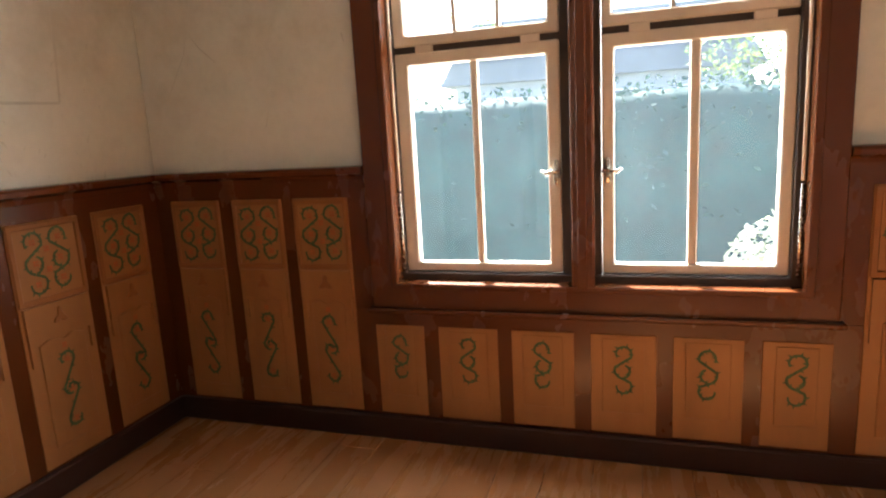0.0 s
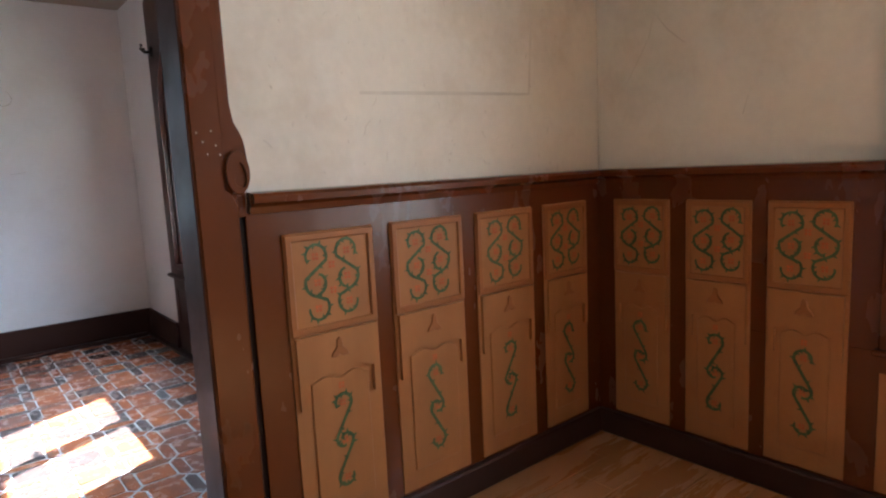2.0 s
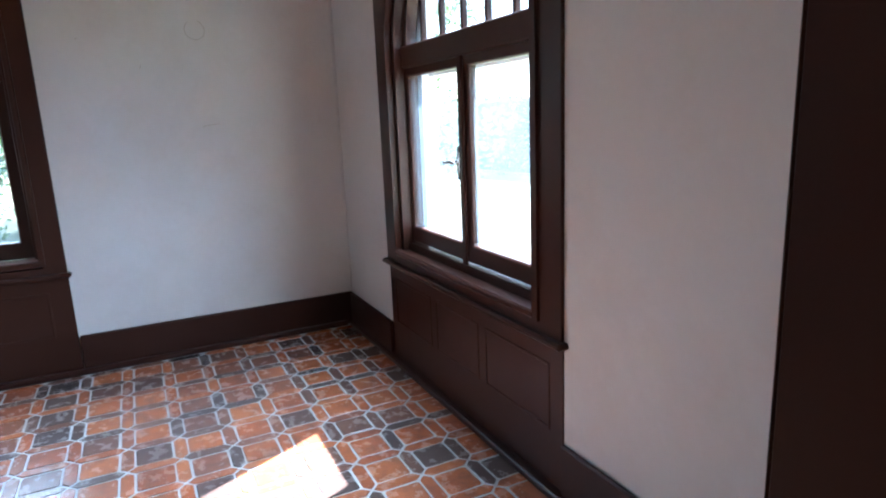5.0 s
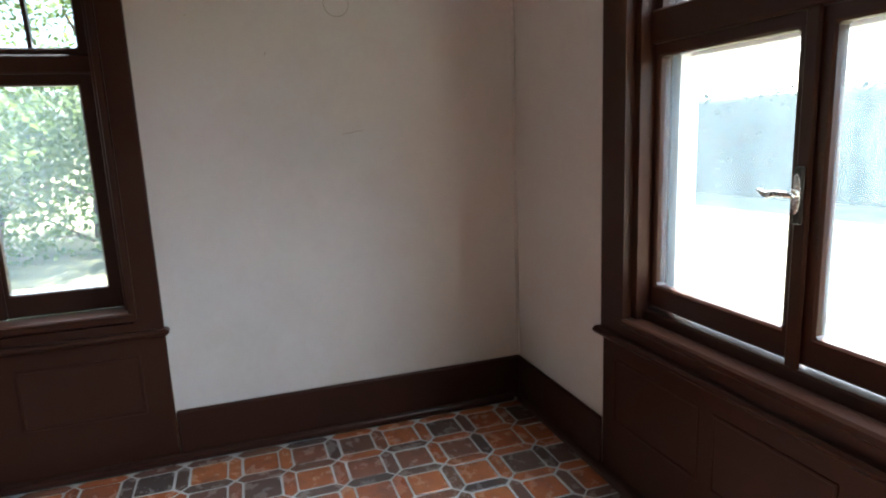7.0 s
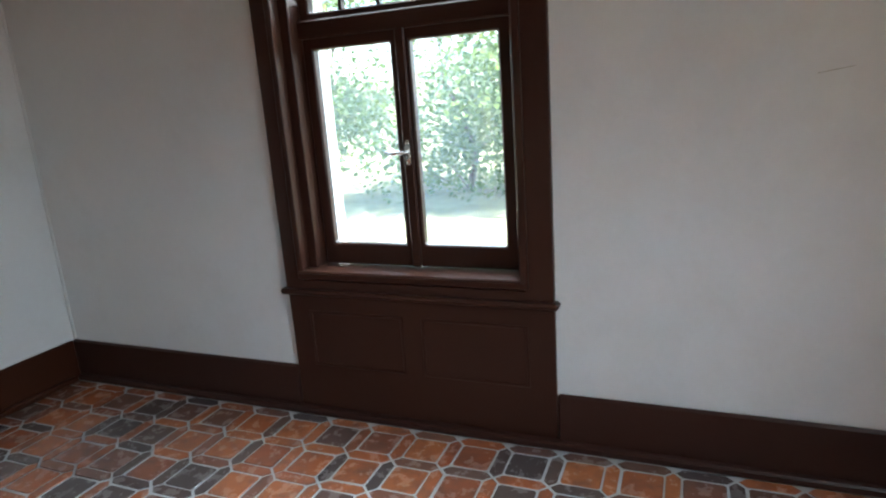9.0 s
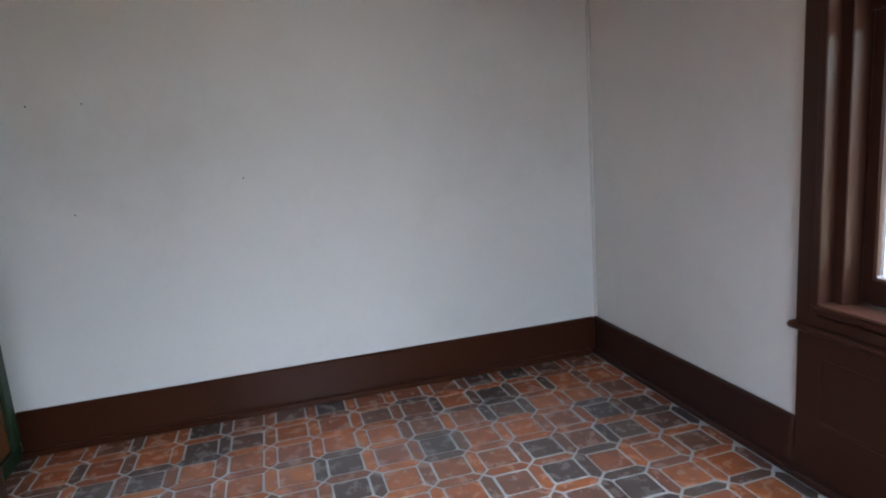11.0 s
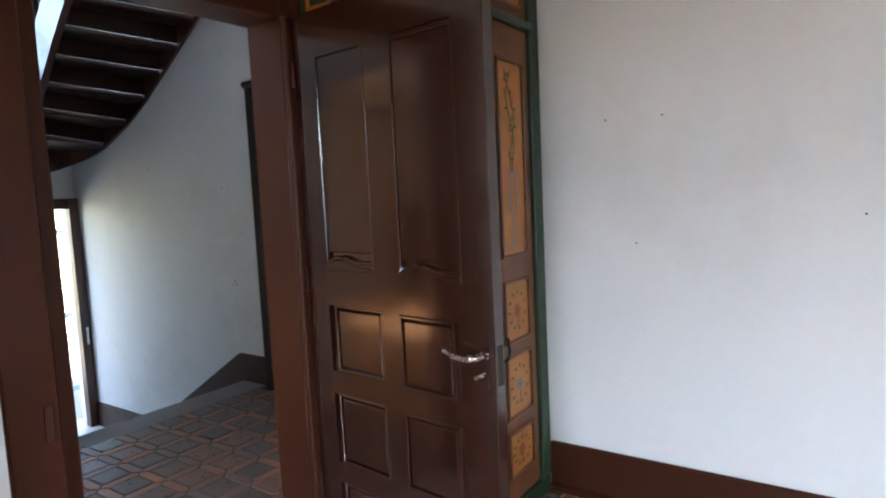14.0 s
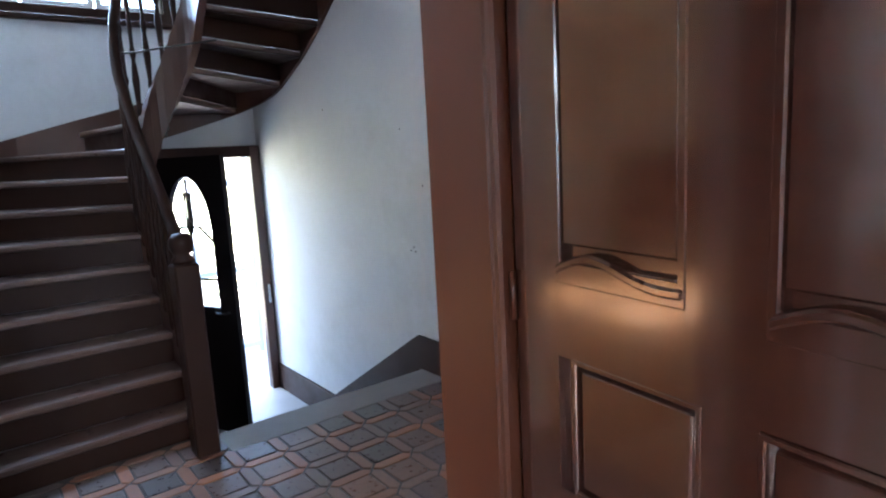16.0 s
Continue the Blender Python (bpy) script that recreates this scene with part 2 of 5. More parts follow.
POINT_STOPS = [(0.0, (0.42, 0.15, 0.062)), (0.2, (0.16, 0.11, 0.095)), (0.4, (0.46, 0.17, 0.07)), (0.6, (0.17, 0.12, 0.105)), (0.8, (0.36, 0.13, 0.06)), (1.0, (0.15, 0.11, 0.10))]
HALL_POINT = pieces_surface("worn_hall_pointed_tile", POINT_STOPS, 0.38, mottle=0.4, worn=(0.2, 0.13, 0.10))
HALL_TILE = pieces_surface("worn_hall_tile", HALL_STOPS, 0.34, mottle=0.4, worn=(0.125, 0.090, 0.080))
PLANK = pieces_surface("laminate_plank", [(0.0, (0.39, 0.185, 0.078)), (0.5, (0.41, 0.20, 0.084)), (1.0, (0.355, 0.165, 0.070))], 0.28, mottle=0.15, worn=(0.33, 0.15, 0.063), stretch=(1.6, 0.2, 1), bump=0.01, fine=6, big=2.0, grain=0.95)
LEAF = pieces_surface("tree_leaves", [(0.0, (0.09, 0.15, 0.06)), (0.5, (0.15, 0.22, 0.10)), (1.0, (0.22, 0.29, 0.15))], 0.55, leafy=0.55, island=True, mottle=0.2, worn=(0.2, 0.25, 0.14), spec=0.3)
# hedge colours made dark and bluish to hold its skylit shade
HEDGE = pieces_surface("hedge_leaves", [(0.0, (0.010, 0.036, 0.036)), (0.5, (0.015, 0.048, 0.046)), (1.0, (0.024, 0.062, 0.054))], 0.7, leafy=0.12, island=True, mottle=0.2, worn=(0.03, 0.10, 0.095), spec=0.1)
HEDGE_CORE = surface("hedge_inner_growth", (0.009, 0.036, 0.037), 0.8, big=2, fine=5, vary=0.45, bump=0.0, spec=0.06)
BUSH = pieces_surface("pale_bush_leaves", [(0.0, (0.72, 0.74, 0.66)), (1.0, (0.85, 0.86, 0.8))], 0.6, leafy=0.5, island=True, mottle=0.1, worn=(0.8, 0.8, 0.7), grain=0.9)
GRASS = surface("dry_lawn", (0.26, 0.26, 0.16), 0.9, big=0.6, fine=6, vary=0.35, bump=0.5, dirt=(0.30, 0.27, 0.19), dirt_amount=0.8, dirt_scale=0.8, spec=0.2)
BARK = surface("bark", (0.14, 0.10, 0.07), 0.9, fine=20, vary=0.3, bump=0.6)
HOUSE_WALL = surface("lilac_grey_render", (0.34, 0.36, 0.44), 0.9, vary=0.08)
ROOF = surface("slate_roof", (0.16, 0.17, 0.21), 0.7, vary=0.15)
GLASS = glass_surface("window_glass", haze=0.008)
HAZED_GLASS = glass_surface("dusty_window_glass", haze=0.034)
GHOST = surface("faint_plaster_stain", (0.62, 0.59, 0.53), 0.9, vary=0.15, bump=0)
SCRATCH = surface("plaster_scratch", (0.50, 0.47, 0.41), 0.9, vary=0.2, bump=0)

# ---- mesh helpers ----


def box(bm, x0, x1, y0, y1, z0, z1, m=None):
    vs = [bm.verts.new(Vector(p)) for p in ((x0, y0, z0), (x1, y0, z0), (x1, y1, z0), (x0, y1, z0), (x0, y0, z1), (x1, y0, z1), (x1, y1, z1), (x0, y1, z1))]
    if m:
        for v in vs:
            v.co = m @ v.co
    for f in ((3, 2, 1, 0), (4, 5, 6, 7), (0, 1, 5, 4), (1, 2, 6, 5), (2, 3, 7, 6), (3, 0, 4, 7)):
        bm.faces.new([vs[i] for i in f])
    return vs


def bevel(bm, w, seg=1):
    bmesh.ops.recalc_face_normals(bm, faces=bm.faces)
    edges = [e for e in bm.edges if len(e.link_faces) == 2 and e.calc_face_angle(0) > 0.5]
    bmesh.ops.bevel(bm, geom=edges, offset=w, segments=seg, affect="EDGES", clamp_overlap=True)


def part(name, bm, material, parent=None, label="", smooth=False, fix=True):
    if fix:
        bmesh.ops.recalc_face_normals(bm, faces=bm.faces)
    me = bpy.data.meshes.new(name)
    bm.to_mesh(me)
    bm.free()
    me.materials.append(material)
    if smooth:
        me.polygons.foreach_set("use_smooth", [True] * len(me.polygons))
    ob = new(name, me)
    if parent:
        ob.parent = parent
        ob.matrix_parent_inverse = parent.matrix_world.inverted()
    return tagged(ob, label)


def slab(name, dims, material, parent=None, label="", w=0.003):
    bm = bmesh.new()
    box(bm, *dims)
    if w:
        bevel(bm, w)
    return part(name, bm, material, parent, label)


def thing(name, at, label, category, group="", kind=""):
    ob = new(name)
    ob.empty_display_size = 0.1
    ob.location = at
    ob.matrix_world = Matrix.Translation(at)
    return tagged(ob, label, category, group, kind)


def prism(bm, pts, depth, m):
    """A flat outline (u, v) given a thickness along its normal, placed by m."""
    a = [bm.verts.new(m @ Vector((u, v, 0))) for u, v in pts]
    b = [bm.verts.new(m @ Vector((u, v, depth))) for u, v in pts]
    bm.faces.new(a[::-1])
    bm.faces.new(b)
    for i in range(len(pts)):
        j = (i + 1) % len(pts)
        bm.faces.new((a[i], a[j], b[j], b[i]))


def strip(bm, inner, outer, depth, m, closed=False):
    """A band between two outlines with the same number of points, with a thickness."""
    n = len(inner)
    ring = [[bm.verts.new(m @ Vector((u, v, d))) for u, v in line] for line in (inner, outer) for d in (0, depth)]
    i0, i1, o0, o1 = ring
    for i in range(n if closed else n - 1):
        j = (i + 1) % n
        bm.faces.new((i1[i], i1[j], o1[j], o1[i]))
        bm.faces.new((i0[j], i0[i], o0[i], o0[j]))
        bm.faces.new((i0[i], i0[j], i1[j], i1[i]))
        bm.faces.new((o0[j], o0[i], o1[i], o1[j]))
    if not closed:
        for k in (0, n - 1):
            bm.faces.new((i0[k], i1[k], o1[k], o0[k]))


def tube(bm, pts, radius, sides=8, taper=None):
    """A round bar along points."""
    rings = []
    pts = [Vector(p) for p in pts]
    for i, p in enumerate(pts):
        d = (pts[min(i + 1, len(pts) - 1)] - pts[max(i - 1, 0)]).normalized()
        q = d.to_track_quat("Z", "Y")
        r = radius[i] if isinstance(radius, (list, tuple)) else radius
        rings.append([bm.verts.new(p + q @ Vector((r * math.cos(2 * math.pi * k / sides), r * math.sin(2 * math.pi * k / sides), 0))) for k in range(sides)])
    for a, b in zip(rings, rings[1:]):
        for k in range(sides):
            bm.faces.new((a[k], a[(k + 1) % sides], b[(k + 1) % sides], b[k]))
    bm.faces.new(rings[0][::-1])
    bm.faces.new(rings[-1])


def lathe(bm, at, profile, sides=12):
    """A turned upright thing: profile of (radius, height)."""
    at = Vector(at)
    rings = [[bm.verts.new(at + Vector((r * math.cos(2 * math.pi * k / sides), r * math.sin(2 * math.pi * k / sides), z))) for k in range(sides)] for r, z in profile]
    for a, b in zip(rings, rings[1:]):
        for k in range(sides):
            bm.faces.new((a[k], a[(k + 1) % sides], b[(k + 1) % sides], b[k]))
    bm.faces.new(rings[0][::-1])
    bm.faces.new(rings[-1])


def plane_of(origin, u, normal):
    """Matrix that lays (u, v, depth) on a wall: u along it, v up, depth out of it."""
    u, n = Vector(u), Vector(normal)
    v = Vector((0, 0, 1))
    m = Matrix((u, v, n)).transposed().to_4x4()
    return Matrix.Translation(origin) @ m


def structure(ob, label, category="structure"):
    return tagged(ob, label, category, kind="structure")

# ---- structure ----
TOP, HALL_TOP = 2.68, 5.0


def solid_union(bm, boxes):
    """One closed skin round touching boxes: cells of the common grid that lie in any of them."""
    cuts = [sorted({round(b[2 * k + e], 4) for b in boxes for e in (0, 1)}) for k in range(3)]

    def full(i, j, k):
        if not all(0 <= n < len(c) - 1 for n, c in zip((i, j, k), cuts)):
            return False
        p = [(c[n] + c[n + 1]) / 2 for n, c in zip((i, j, k), cuts)]
        return any(b[0] < p[0] < b[1] and b[2] < p[1] < b[3] and b[4] < p[2] < b[5] for b in boxes)
    made = {}

    def corner(i, j, k):
        if (i, j, k) not in made:
            made[i, j, k] = bm.verts.new((cuts[0][i], cuts[1][j], cuts[2][k]))
        return made[i, j, k]
    sides = (((-1, 0, 0), ((0, 0, 0), (0, 0, 1), (0, 1, 1), (0, 1, 0))), ((1, 0, 0), ((1, 0, 0), (1, 1, 0), (1, 1, 1), (1, 0, 1))),
             ((0, -1, 0), ((0, 0, 0), (1, 0, 0), (1, 0, 1), (0, 0, 1))), ((0, 1, 0), ((0, 1, 0), (0, 1, 1), (1, 1, 1), (1, 1, 0))),
             ((0, 0, -1), ((0, 0, 0), (0, 1, 0), (1, 1, 0), (1, 0, 0))), ((0, 0, 1), ((0, 0, 1), (1, 0, 1), (1, 1, 1), (0, 1, 1))))
    for i, j, k in itertools.product(*(range(len(c) - 1) for c in cuts)):
        if full(i, j, k):
            for d, ring in sides:
                if not full(i + d[0], j + d[1], k + d[2]):
                    bm.faces.new([corner(i + p, j + q, k + r) for p, q, r in ring])


def wall(name, boxes, material, label):
    bm = bmesh.new()
    solid_union(bm, boxes)
    return structure(part(name, bm, material, fix=False), label, "wall")


wall("wall_wood_room_north", [(-2.71, -1.46, 2.585, 2.765, -0.6, 2.9), (0.16, 2.4, 2.585, 2.765, -0.6, 2.9), (-1.46, 0.16, 2.585, 2.765, -0.6, 0.69), (-1.46, 0.16, 2.585, 2.765, 2.36, 2.9)],
     PLASTER_OLD, "stained old plaster wall round the white window")
wall("wall_wood_room_east", [(2.2, 2.4, -0.9, 2.585, -0.1, 2.9)], PLASTER_OLD, "plain old plaster wall closing the wood-floored room")
wall("wall_wood_room_south", [(-1.42, 1.83, -1.0, -0.9, -0.9, HALL_TOP), (-2.42, -1.42, -1.0, -0.9, 2.1, HALL_TOP), (-2.70, -2.42, -1.0, -0.9, -0.1, HALL_TOP)], PLASTER_OLD, "plain plaster wall between room and stair hall")
wall("wall_partition_north", [(-2.83, -2.715, 0.80, 2.765, -0.1, 2.9)], PLASTER_OLD, "scratched off-white plaster wall above painted wainscot")
wall("wall_partition_middle", [(-2.83, -2.715, -1.0, -0.16, -0.1, 2.9), (-2.83, -2.715, -0.16, 0.80, 2.25, 2.9)], PLASTER, "white plaster wall behind the radiator")
wall("wall_partition_south", [(-2.83, -2.70, -3.65, -1.95, -0.1, HALL_TOP), (-2.83, -2.70, -1.95, -1.0, 2.06, HALL_TOP)], PLASTER, "white plaster wall above the doorway")

# north wall of the tiled room with its arched opening
bm = bmesh.new()
NX = -4.963
box(bm, -6.835, NX - 0.66, 1.505, 1.735, -0.6, 2.9)
box(bm, NX + 0.66, -2.83, 1.505, 1.735, -0.6, 2.9)
box(bm, NX - 0.66, NX + 0.66, 1.505, 1.735, -0.6, 0.66)
ARC = [math.pi * k / 24 for k in range(25)]


def arch(w, h, base):
    return [(NX - w * math.cos(a), base + h * math.sin(a)) for a in ARC]


m_arch = plane_of((0, 1.735, 0), (1, 0, 0), (0, -1, 0))
strip(bm, arch(0.66, 0.64, 1.74), [(u, 2.9) for u, v in arch(0.66, 0.64, 1.74)], 0.23, m_arch)
structure(part("wall_tile_room_north", bm, PLASTER), "white plaster wall with an arched window opening", "wall")
wall("wall_tile_room_west", [(-6.835, -6.56, -3.25, -1.31, -0.6, 2.9), (-6.835, -6.56, -0.27, 1.505, -0.6, 2.9), (-6.835, -6.56, -1.31, -0.27, -0.6, 0.66), (-6.835, -6.56, -1.31, -0.27, 2.36, 2.9)],
     PLASTER, "white plaster wall with a dark-framed window")
wall("wall_west_outer", [(-6.96, -6.836, -3.25, -1.31, -0.8, 2.9), (-6.96, -6.836, -0.40, 1.735, -0.8, 2.9), (-6.96, -6.836, -1.31, -0.40, -0.8, 0.66), (-6.96, -6.836, -1.31, -0.40, 2.36, 2.9)],
     RENDER_OUT, "pale rendered outer face of the west wall")
wall("wall_tile_room_south", [(-6.835, -2.83, -3.25, -2.905, -0.1, 2.9)], PLASTER, "plain white plaster wall with small nail holes")
wall("wall_hall_south", [(-2.70, 2.13, -3.65, -3.35, -0.9, HALL_TOP)], PLASTER_HALL, "bluish white plaster wall beside the stairs")
wall("wall_hall_east", [(1.83, 2.13, -3.35, -0.9, 1.50, 2.5), (1.83, 2.13, -2.3, -0.9, -0.9, 1.50), (1.83, 2.13, -3.35, -2.75, 2.5, 3.6), (1.83, 2.13, -1.15, -0.9, 2.5, 3.6), (1.83, 2.13, -3.35, -0.9, 3.6, HALL_TOP)],
     PLASTER_HALL, "white stair hall wall with a high window")
structure(slab("ceiling_wood_room", (-2.83, 2.4, -0.95, 2.765, TOP, TOP + 0.2), CEIL_PALE, w=0), "plain pale plaster ceiling", "ceiling")
structure(slab("ceiling_tile_room", (-6.835, -2.83, -3.25, 1.735, TOP, TOP + 0.2), CEIL, w=0), "plain unseen ceiling, darkened to dim the upper walls", "ceiling")
structure(slab("ceiling_hall", (-2.83, 2.13, -3.65, -0.9, HALL_TOP, HALL_TOP + 0.2), CEIL, w=0), "plain unseen darkened ceiling high above the stairs", "ceiling")

# unseen eaves added to keep grazing sun off the west window reveal
structure(slab("eaves_west", (-7.75, -6.965, -3.25, 1.735, 2.66, 2.80), RENDER_OUT, w=0), "added unseen eaves that shade the west window reveal", "eaves")

FLOOR_WOOD = structure(slab("floor_wood_room", (-2.715, 2.4, -0.95, 2.7, -0.12, -0.012), BASE_DARK, w=0), "subfloor under warm brown laminate planks", "floor")
FLOOR_TILE = structure(slab("floor_tile_room", (-6.6, -2.715, -3.0, 1.6, -0.12, -0.0022), GROUT, w=0), "grey grout bed of the terracotta floor", "floor")
FLOOR_HALL = structure(slab("floor_hall", (-2.715, -0.86, -3.4, -0.95, -0.12, -0.004), HALL_GROUT, w=0), "dark grout bed of the worn hall tiles", "floor")
FLOOR_STAIR = structure(slab("floor_stair_foot", (-0.86, -0.55, -2.02, -1.0, -0.12, -0.004), HALL_GROUT, w=0), "dark grout bed of the tiles at the foot of the stairs", "floor")
structure(slab("floor_entrance", (-0.62, 2.13, -3.4, -1.0, -1.0, -0.79), LOBBY, w=0), "pale polished entrance floor below the steps", "floor")
structure(slab("stone_edge", (-0.865, -0.60, -3.35, -2.02, -0.17, 0.002), STONE, w=0.012), "worn grey stone edge above the entrance steps", "step")
for k in range(4):
    structure(slab("entrance_step", (-0.62 + 0.3 * k, -0.30 + 0.3 * k, -3.35, -2.06, -1.0, -0.158 * (k + 1)), STONE, w=0.01), "grey stone step down to the entrance", "step")
structure(slab("threshold", (-2.845, -2.68, -1.94, -1.09, -0.03, 0.004), STONE, w=0.004), "worn grey-brown stone threshold", "threshold")
structure(slab("opening_threshold", (-2.845, -2.70, -0.15, 0.80, -0.03, 0.003), JAMB_BROWN, w=0.004), "brown wooden strip between plank and tile floor", "threshold")


def lbox(bm, m, u0, u1, v0, v1, d0, d1):
    box(bm, u0, u1, v0, v1, d0, d1, m)


def lslab(name, m, dims, material, parent=None, label="", w=0.003):
    bm = bmesh.new()
    lbox(bm, m, *dims)
    if w:
        bevel(bm, w)
    return part(name, bm, material, parent, label)


def lframe(name, m, outer, inner, d0, d1, material, parent=None, label="", w=0.004):
    """A rectangular frame; outer and inner are (u0, u1, v0, v1)."""
    bm = bmesh.new()
    a0, a1, b0, b1 = outer
    c0, c1, e0, e1 = inner
    strip(bm, [(c0, e0), (c1, e0), (c1, e1), (c0, e1)], [(a0, b0), (a1, b0), (a1, b1), (a0, b1)], d1 - d0, m @ Matrix.Translation((0, 0, d0)), True)
    bevel(bm, w)
    return part(name, bm, material, parent, label)


def pane(m, u0, u1, v0, v1, parent, d=0.0, glass=None):
    bm = bmesh.new()
    lbox(bm, m, u0, u1, v0, v1, d - 0.002, d + 0.002)
    g = part("pane", bm, glass or GLASS, parent, "clear dusty window glass with a hazy veil")
    g.visible_shadow = False
    return g


def window_handle(m, u, v, d, side, parent, reach=0.085):
    """A lever on a tapered plate with a round boss, drooping to one side, with a small stub on the other."""
    bm = bmesh.new()
    plate = [(-0.009, -0.048), (0.0, -0.056), (0.009, -0.048), (0.012, -0.016), (0.013, 0.012), (0.009, 0.044), (0.0, 0.052), (-0.009, 0.044), (-0.013, 0.012), (-0.012, -0.016)]
    prism(bm, [(u + a, v + b) for a, b in plate], 0.006, m @ Matrix.Translation((0, 0, d)))
    bevel(bm, 0.002)
    tube(bm, [m @ Vector((u, v, d + q)) for q in (0.004, 0.008, 0.014, 0.018)], [0.013, 0.013, 0.011, 0.007], 10)
    k = side * reach
    tube(bm, [m @ Vector(p) for p in ((u - side * 0.020, v - 0.006, d + 0.030), (u - side * 0.008, v, d + 0.036), (u + k * 0.3, v + 0.002, d + 0.045), (u + k * 0.65, v - 0.004, d + 0.045), (u + k, v + 0.007, d + 0.042))], [0.005, 0.008, 0.009, 0.009, 0.005], 8)
    tube(bm, [m @ Vector((u, v, d + 0.012)), m @ Vector((u, v, d + 0.040))], 0.007, 8)
    return part("handle", bm, NICKEL, parent, "worn nickel window lever", True)


# window of the wood-floored room: two cream casements with curved transom bars
M1 = plane_of((0, 2.664, 0), (1, 0, 0), (0, -1, 0))
W1 = tagged(thing("window_1", (-0.66, 2.6, 0.63), "cream double casement window in a red-brown painted frame", "window"), kind="structure")
lframe("window_frame", M1, (-1.57, 0.252, 0.63, 2.45), (-1.456, 0.152, 0.735, 2.34), 0.02, 0.124, RED_BROWN, W1, "red-brown gloss casing")
lframe("inner_bead", M1, (-1.470, 0.166, 0.722, 2.355), (-1.440, 0.136, 0.745, 2.325), 0.05, 0.134, RED_BROWN, W1)
lframe("rebate_frame", M1, (-1.46, 0.156, 0.69, 2.36), (-1.425, 0.10, 0.775, 2.31), -0.03, 0.05, GAP_DARK, W1, "dark rebate")
lslab("mullion", M1, (-0.735, -0.58, 0.735, 2.34, -0.07, 0.03), GAP_DARK, W1)
lslab("mullion_casing", M1, (-0.692, -0.602, 0.735, 2.34, 0.03, 0.124), RED_BROWN, W1, w=0.008)
lslab("mullion_bead", M1, (-0.668, -0.626, 0.735, 2.34, 0.125, 0.138), RED_BROWN, W1, w=0.006)
lslab("inner_sill", M1, (-1.454, 0.15, 0.715, 0.74, -0.02, 0.118), RED_BROWN, W1, w=0.006)
lslab("window_sill", M1, (-1.585, 0.27, 0.612, 0.634, 0.04, 0.150), RED_BROWN, W1, w=0.006)
for k, (s0, s1, g0, g1, mid0, mid1) in enumerate(((-1.431, -0.737, -1.368, -0.789, -1.100, -1.070), (-0.575, 0.101, -0.529, 0.055, -0.256, -0.220))):
    sash = lframe("sash", M1, (s0, s1, 0.778, 1.715), (g0, g1, 0.819, 1.664), -0.022, 0.026, SASH_WHITE, W1, "cream painted casement", 0.006)
    lslab("glazing_bar", M1, (mid0, mid1, 0.819, 1.664, -0.014, 0.022), SASH_WHITE, sash, w=0.005)
    pane(M1, g0, mid0, 0.819, 1.664, sash)
    pane(M1, mid1, g1, 0.819, 1.664, sash)
    window_handle(M1, -0.755 if k == 0 else -0.556, 1.20, 0.026, -1 if k == 0 else 1, sash, 0.058)
    lslab("transom_rail", M1, (s0, s1, 1.69, 1.75, -0.03, 0.012), GAP_DARK, W1)
    for u in (s0 + 0.10, s1 - 0.15):
        lslab("catch_block", M1, (u, u + 0.075, 1.712, 1.742, 0.012, 0.03), SASH_WHITE, W1, "cream block")
    tr = lframe("transom_sash", M1, (s0, s1, 1.742, 2.31), (g0 - 0.01, g1 + 0.005, 1.787, 2.26), -0.022, 0.026, SASH_WHITE, W1, "cream transom light", 0.006)
    for t, lean in ((0.36, -0.05), (0.67, 0.03)):
        u = g0 + (g1 - g0) * t
        bm = bmesh.new()
        line = [(u + lean * (1 - math.cos(q * 1.5)), 1.787 + 0.473 * q) for q in (0, 0.2, 0.4, 0.6, 0.8, 1.0)]
        strip(bm, [(a - 0.008, b) for a, b in line], [(a + 0.008, b) for a, b in line], 0.03, M1 @ Matrix.Translation((0, 0, -0.012)))
        part("curved_bar", bm, SASH_WHITE, tr)
    pane(M1, g0, g1, 1.787, 2.26, tr)
    u = -1.452 + 0.02 if k == 0 else 0.125
    for v0, v1 in ((0.78, 1.13), (1.14, 2.3)):
        bm = bmesh.new()
        tube(bm, [M1 @ Vector((u, v0, 0.055)), M1 @ Vector((u, v1, 0.055))], 0.007)
        part("bolt_rod", bm, NICKEL if v0 < 1 else SASH_WHITE, W1, "slim bolt rod", True)
    bm = bmesh.new()
    lathe(bm, M1 @ Vector((-0.765 if k == 0 else -0.552, 0.762, 0.03)), [(0.001, -0.012), (0.011, -0.009), (0.013, 0), (0.011, 0.009), (0.001, 0.012)])
    part("stop_knob", bm, NICKEL, W1, "small nickel stop", True)
lframe("outer_reveal", M1, (-1.46, 0.16, 0.68, 2.37), (-1.44, 0.14, 0.70, 2.35), -0.098, -0.03, RENDER_OUT, W1, "white outer reveal")


def apron(m, u0, u1, splits, parent, material, face):
    """Boarded apron under a window with framed fields."""
    lslab("apron", m, (u0, u1, 0.02, 0.60, 0.0, face - 0.008), material, parent)
    for a, b in splits:
        lframe("apron_field", m, (a - 0.012, b + 0.012, 0.248, 0.512), (a, b, 0.26, 0.50), face - 0.010, face - 0.004, material, parent, w=0.002)


# arched window of the tiled room
M2 = plane_of((0, 1.596, 0), (1, 0, 0), (0, -1, 0))
W2 = tagged(thing("window_2", (NX, 1.55, 0.0), "arched dark brown window with narrow upright transom bars", "window"), kind="structure")


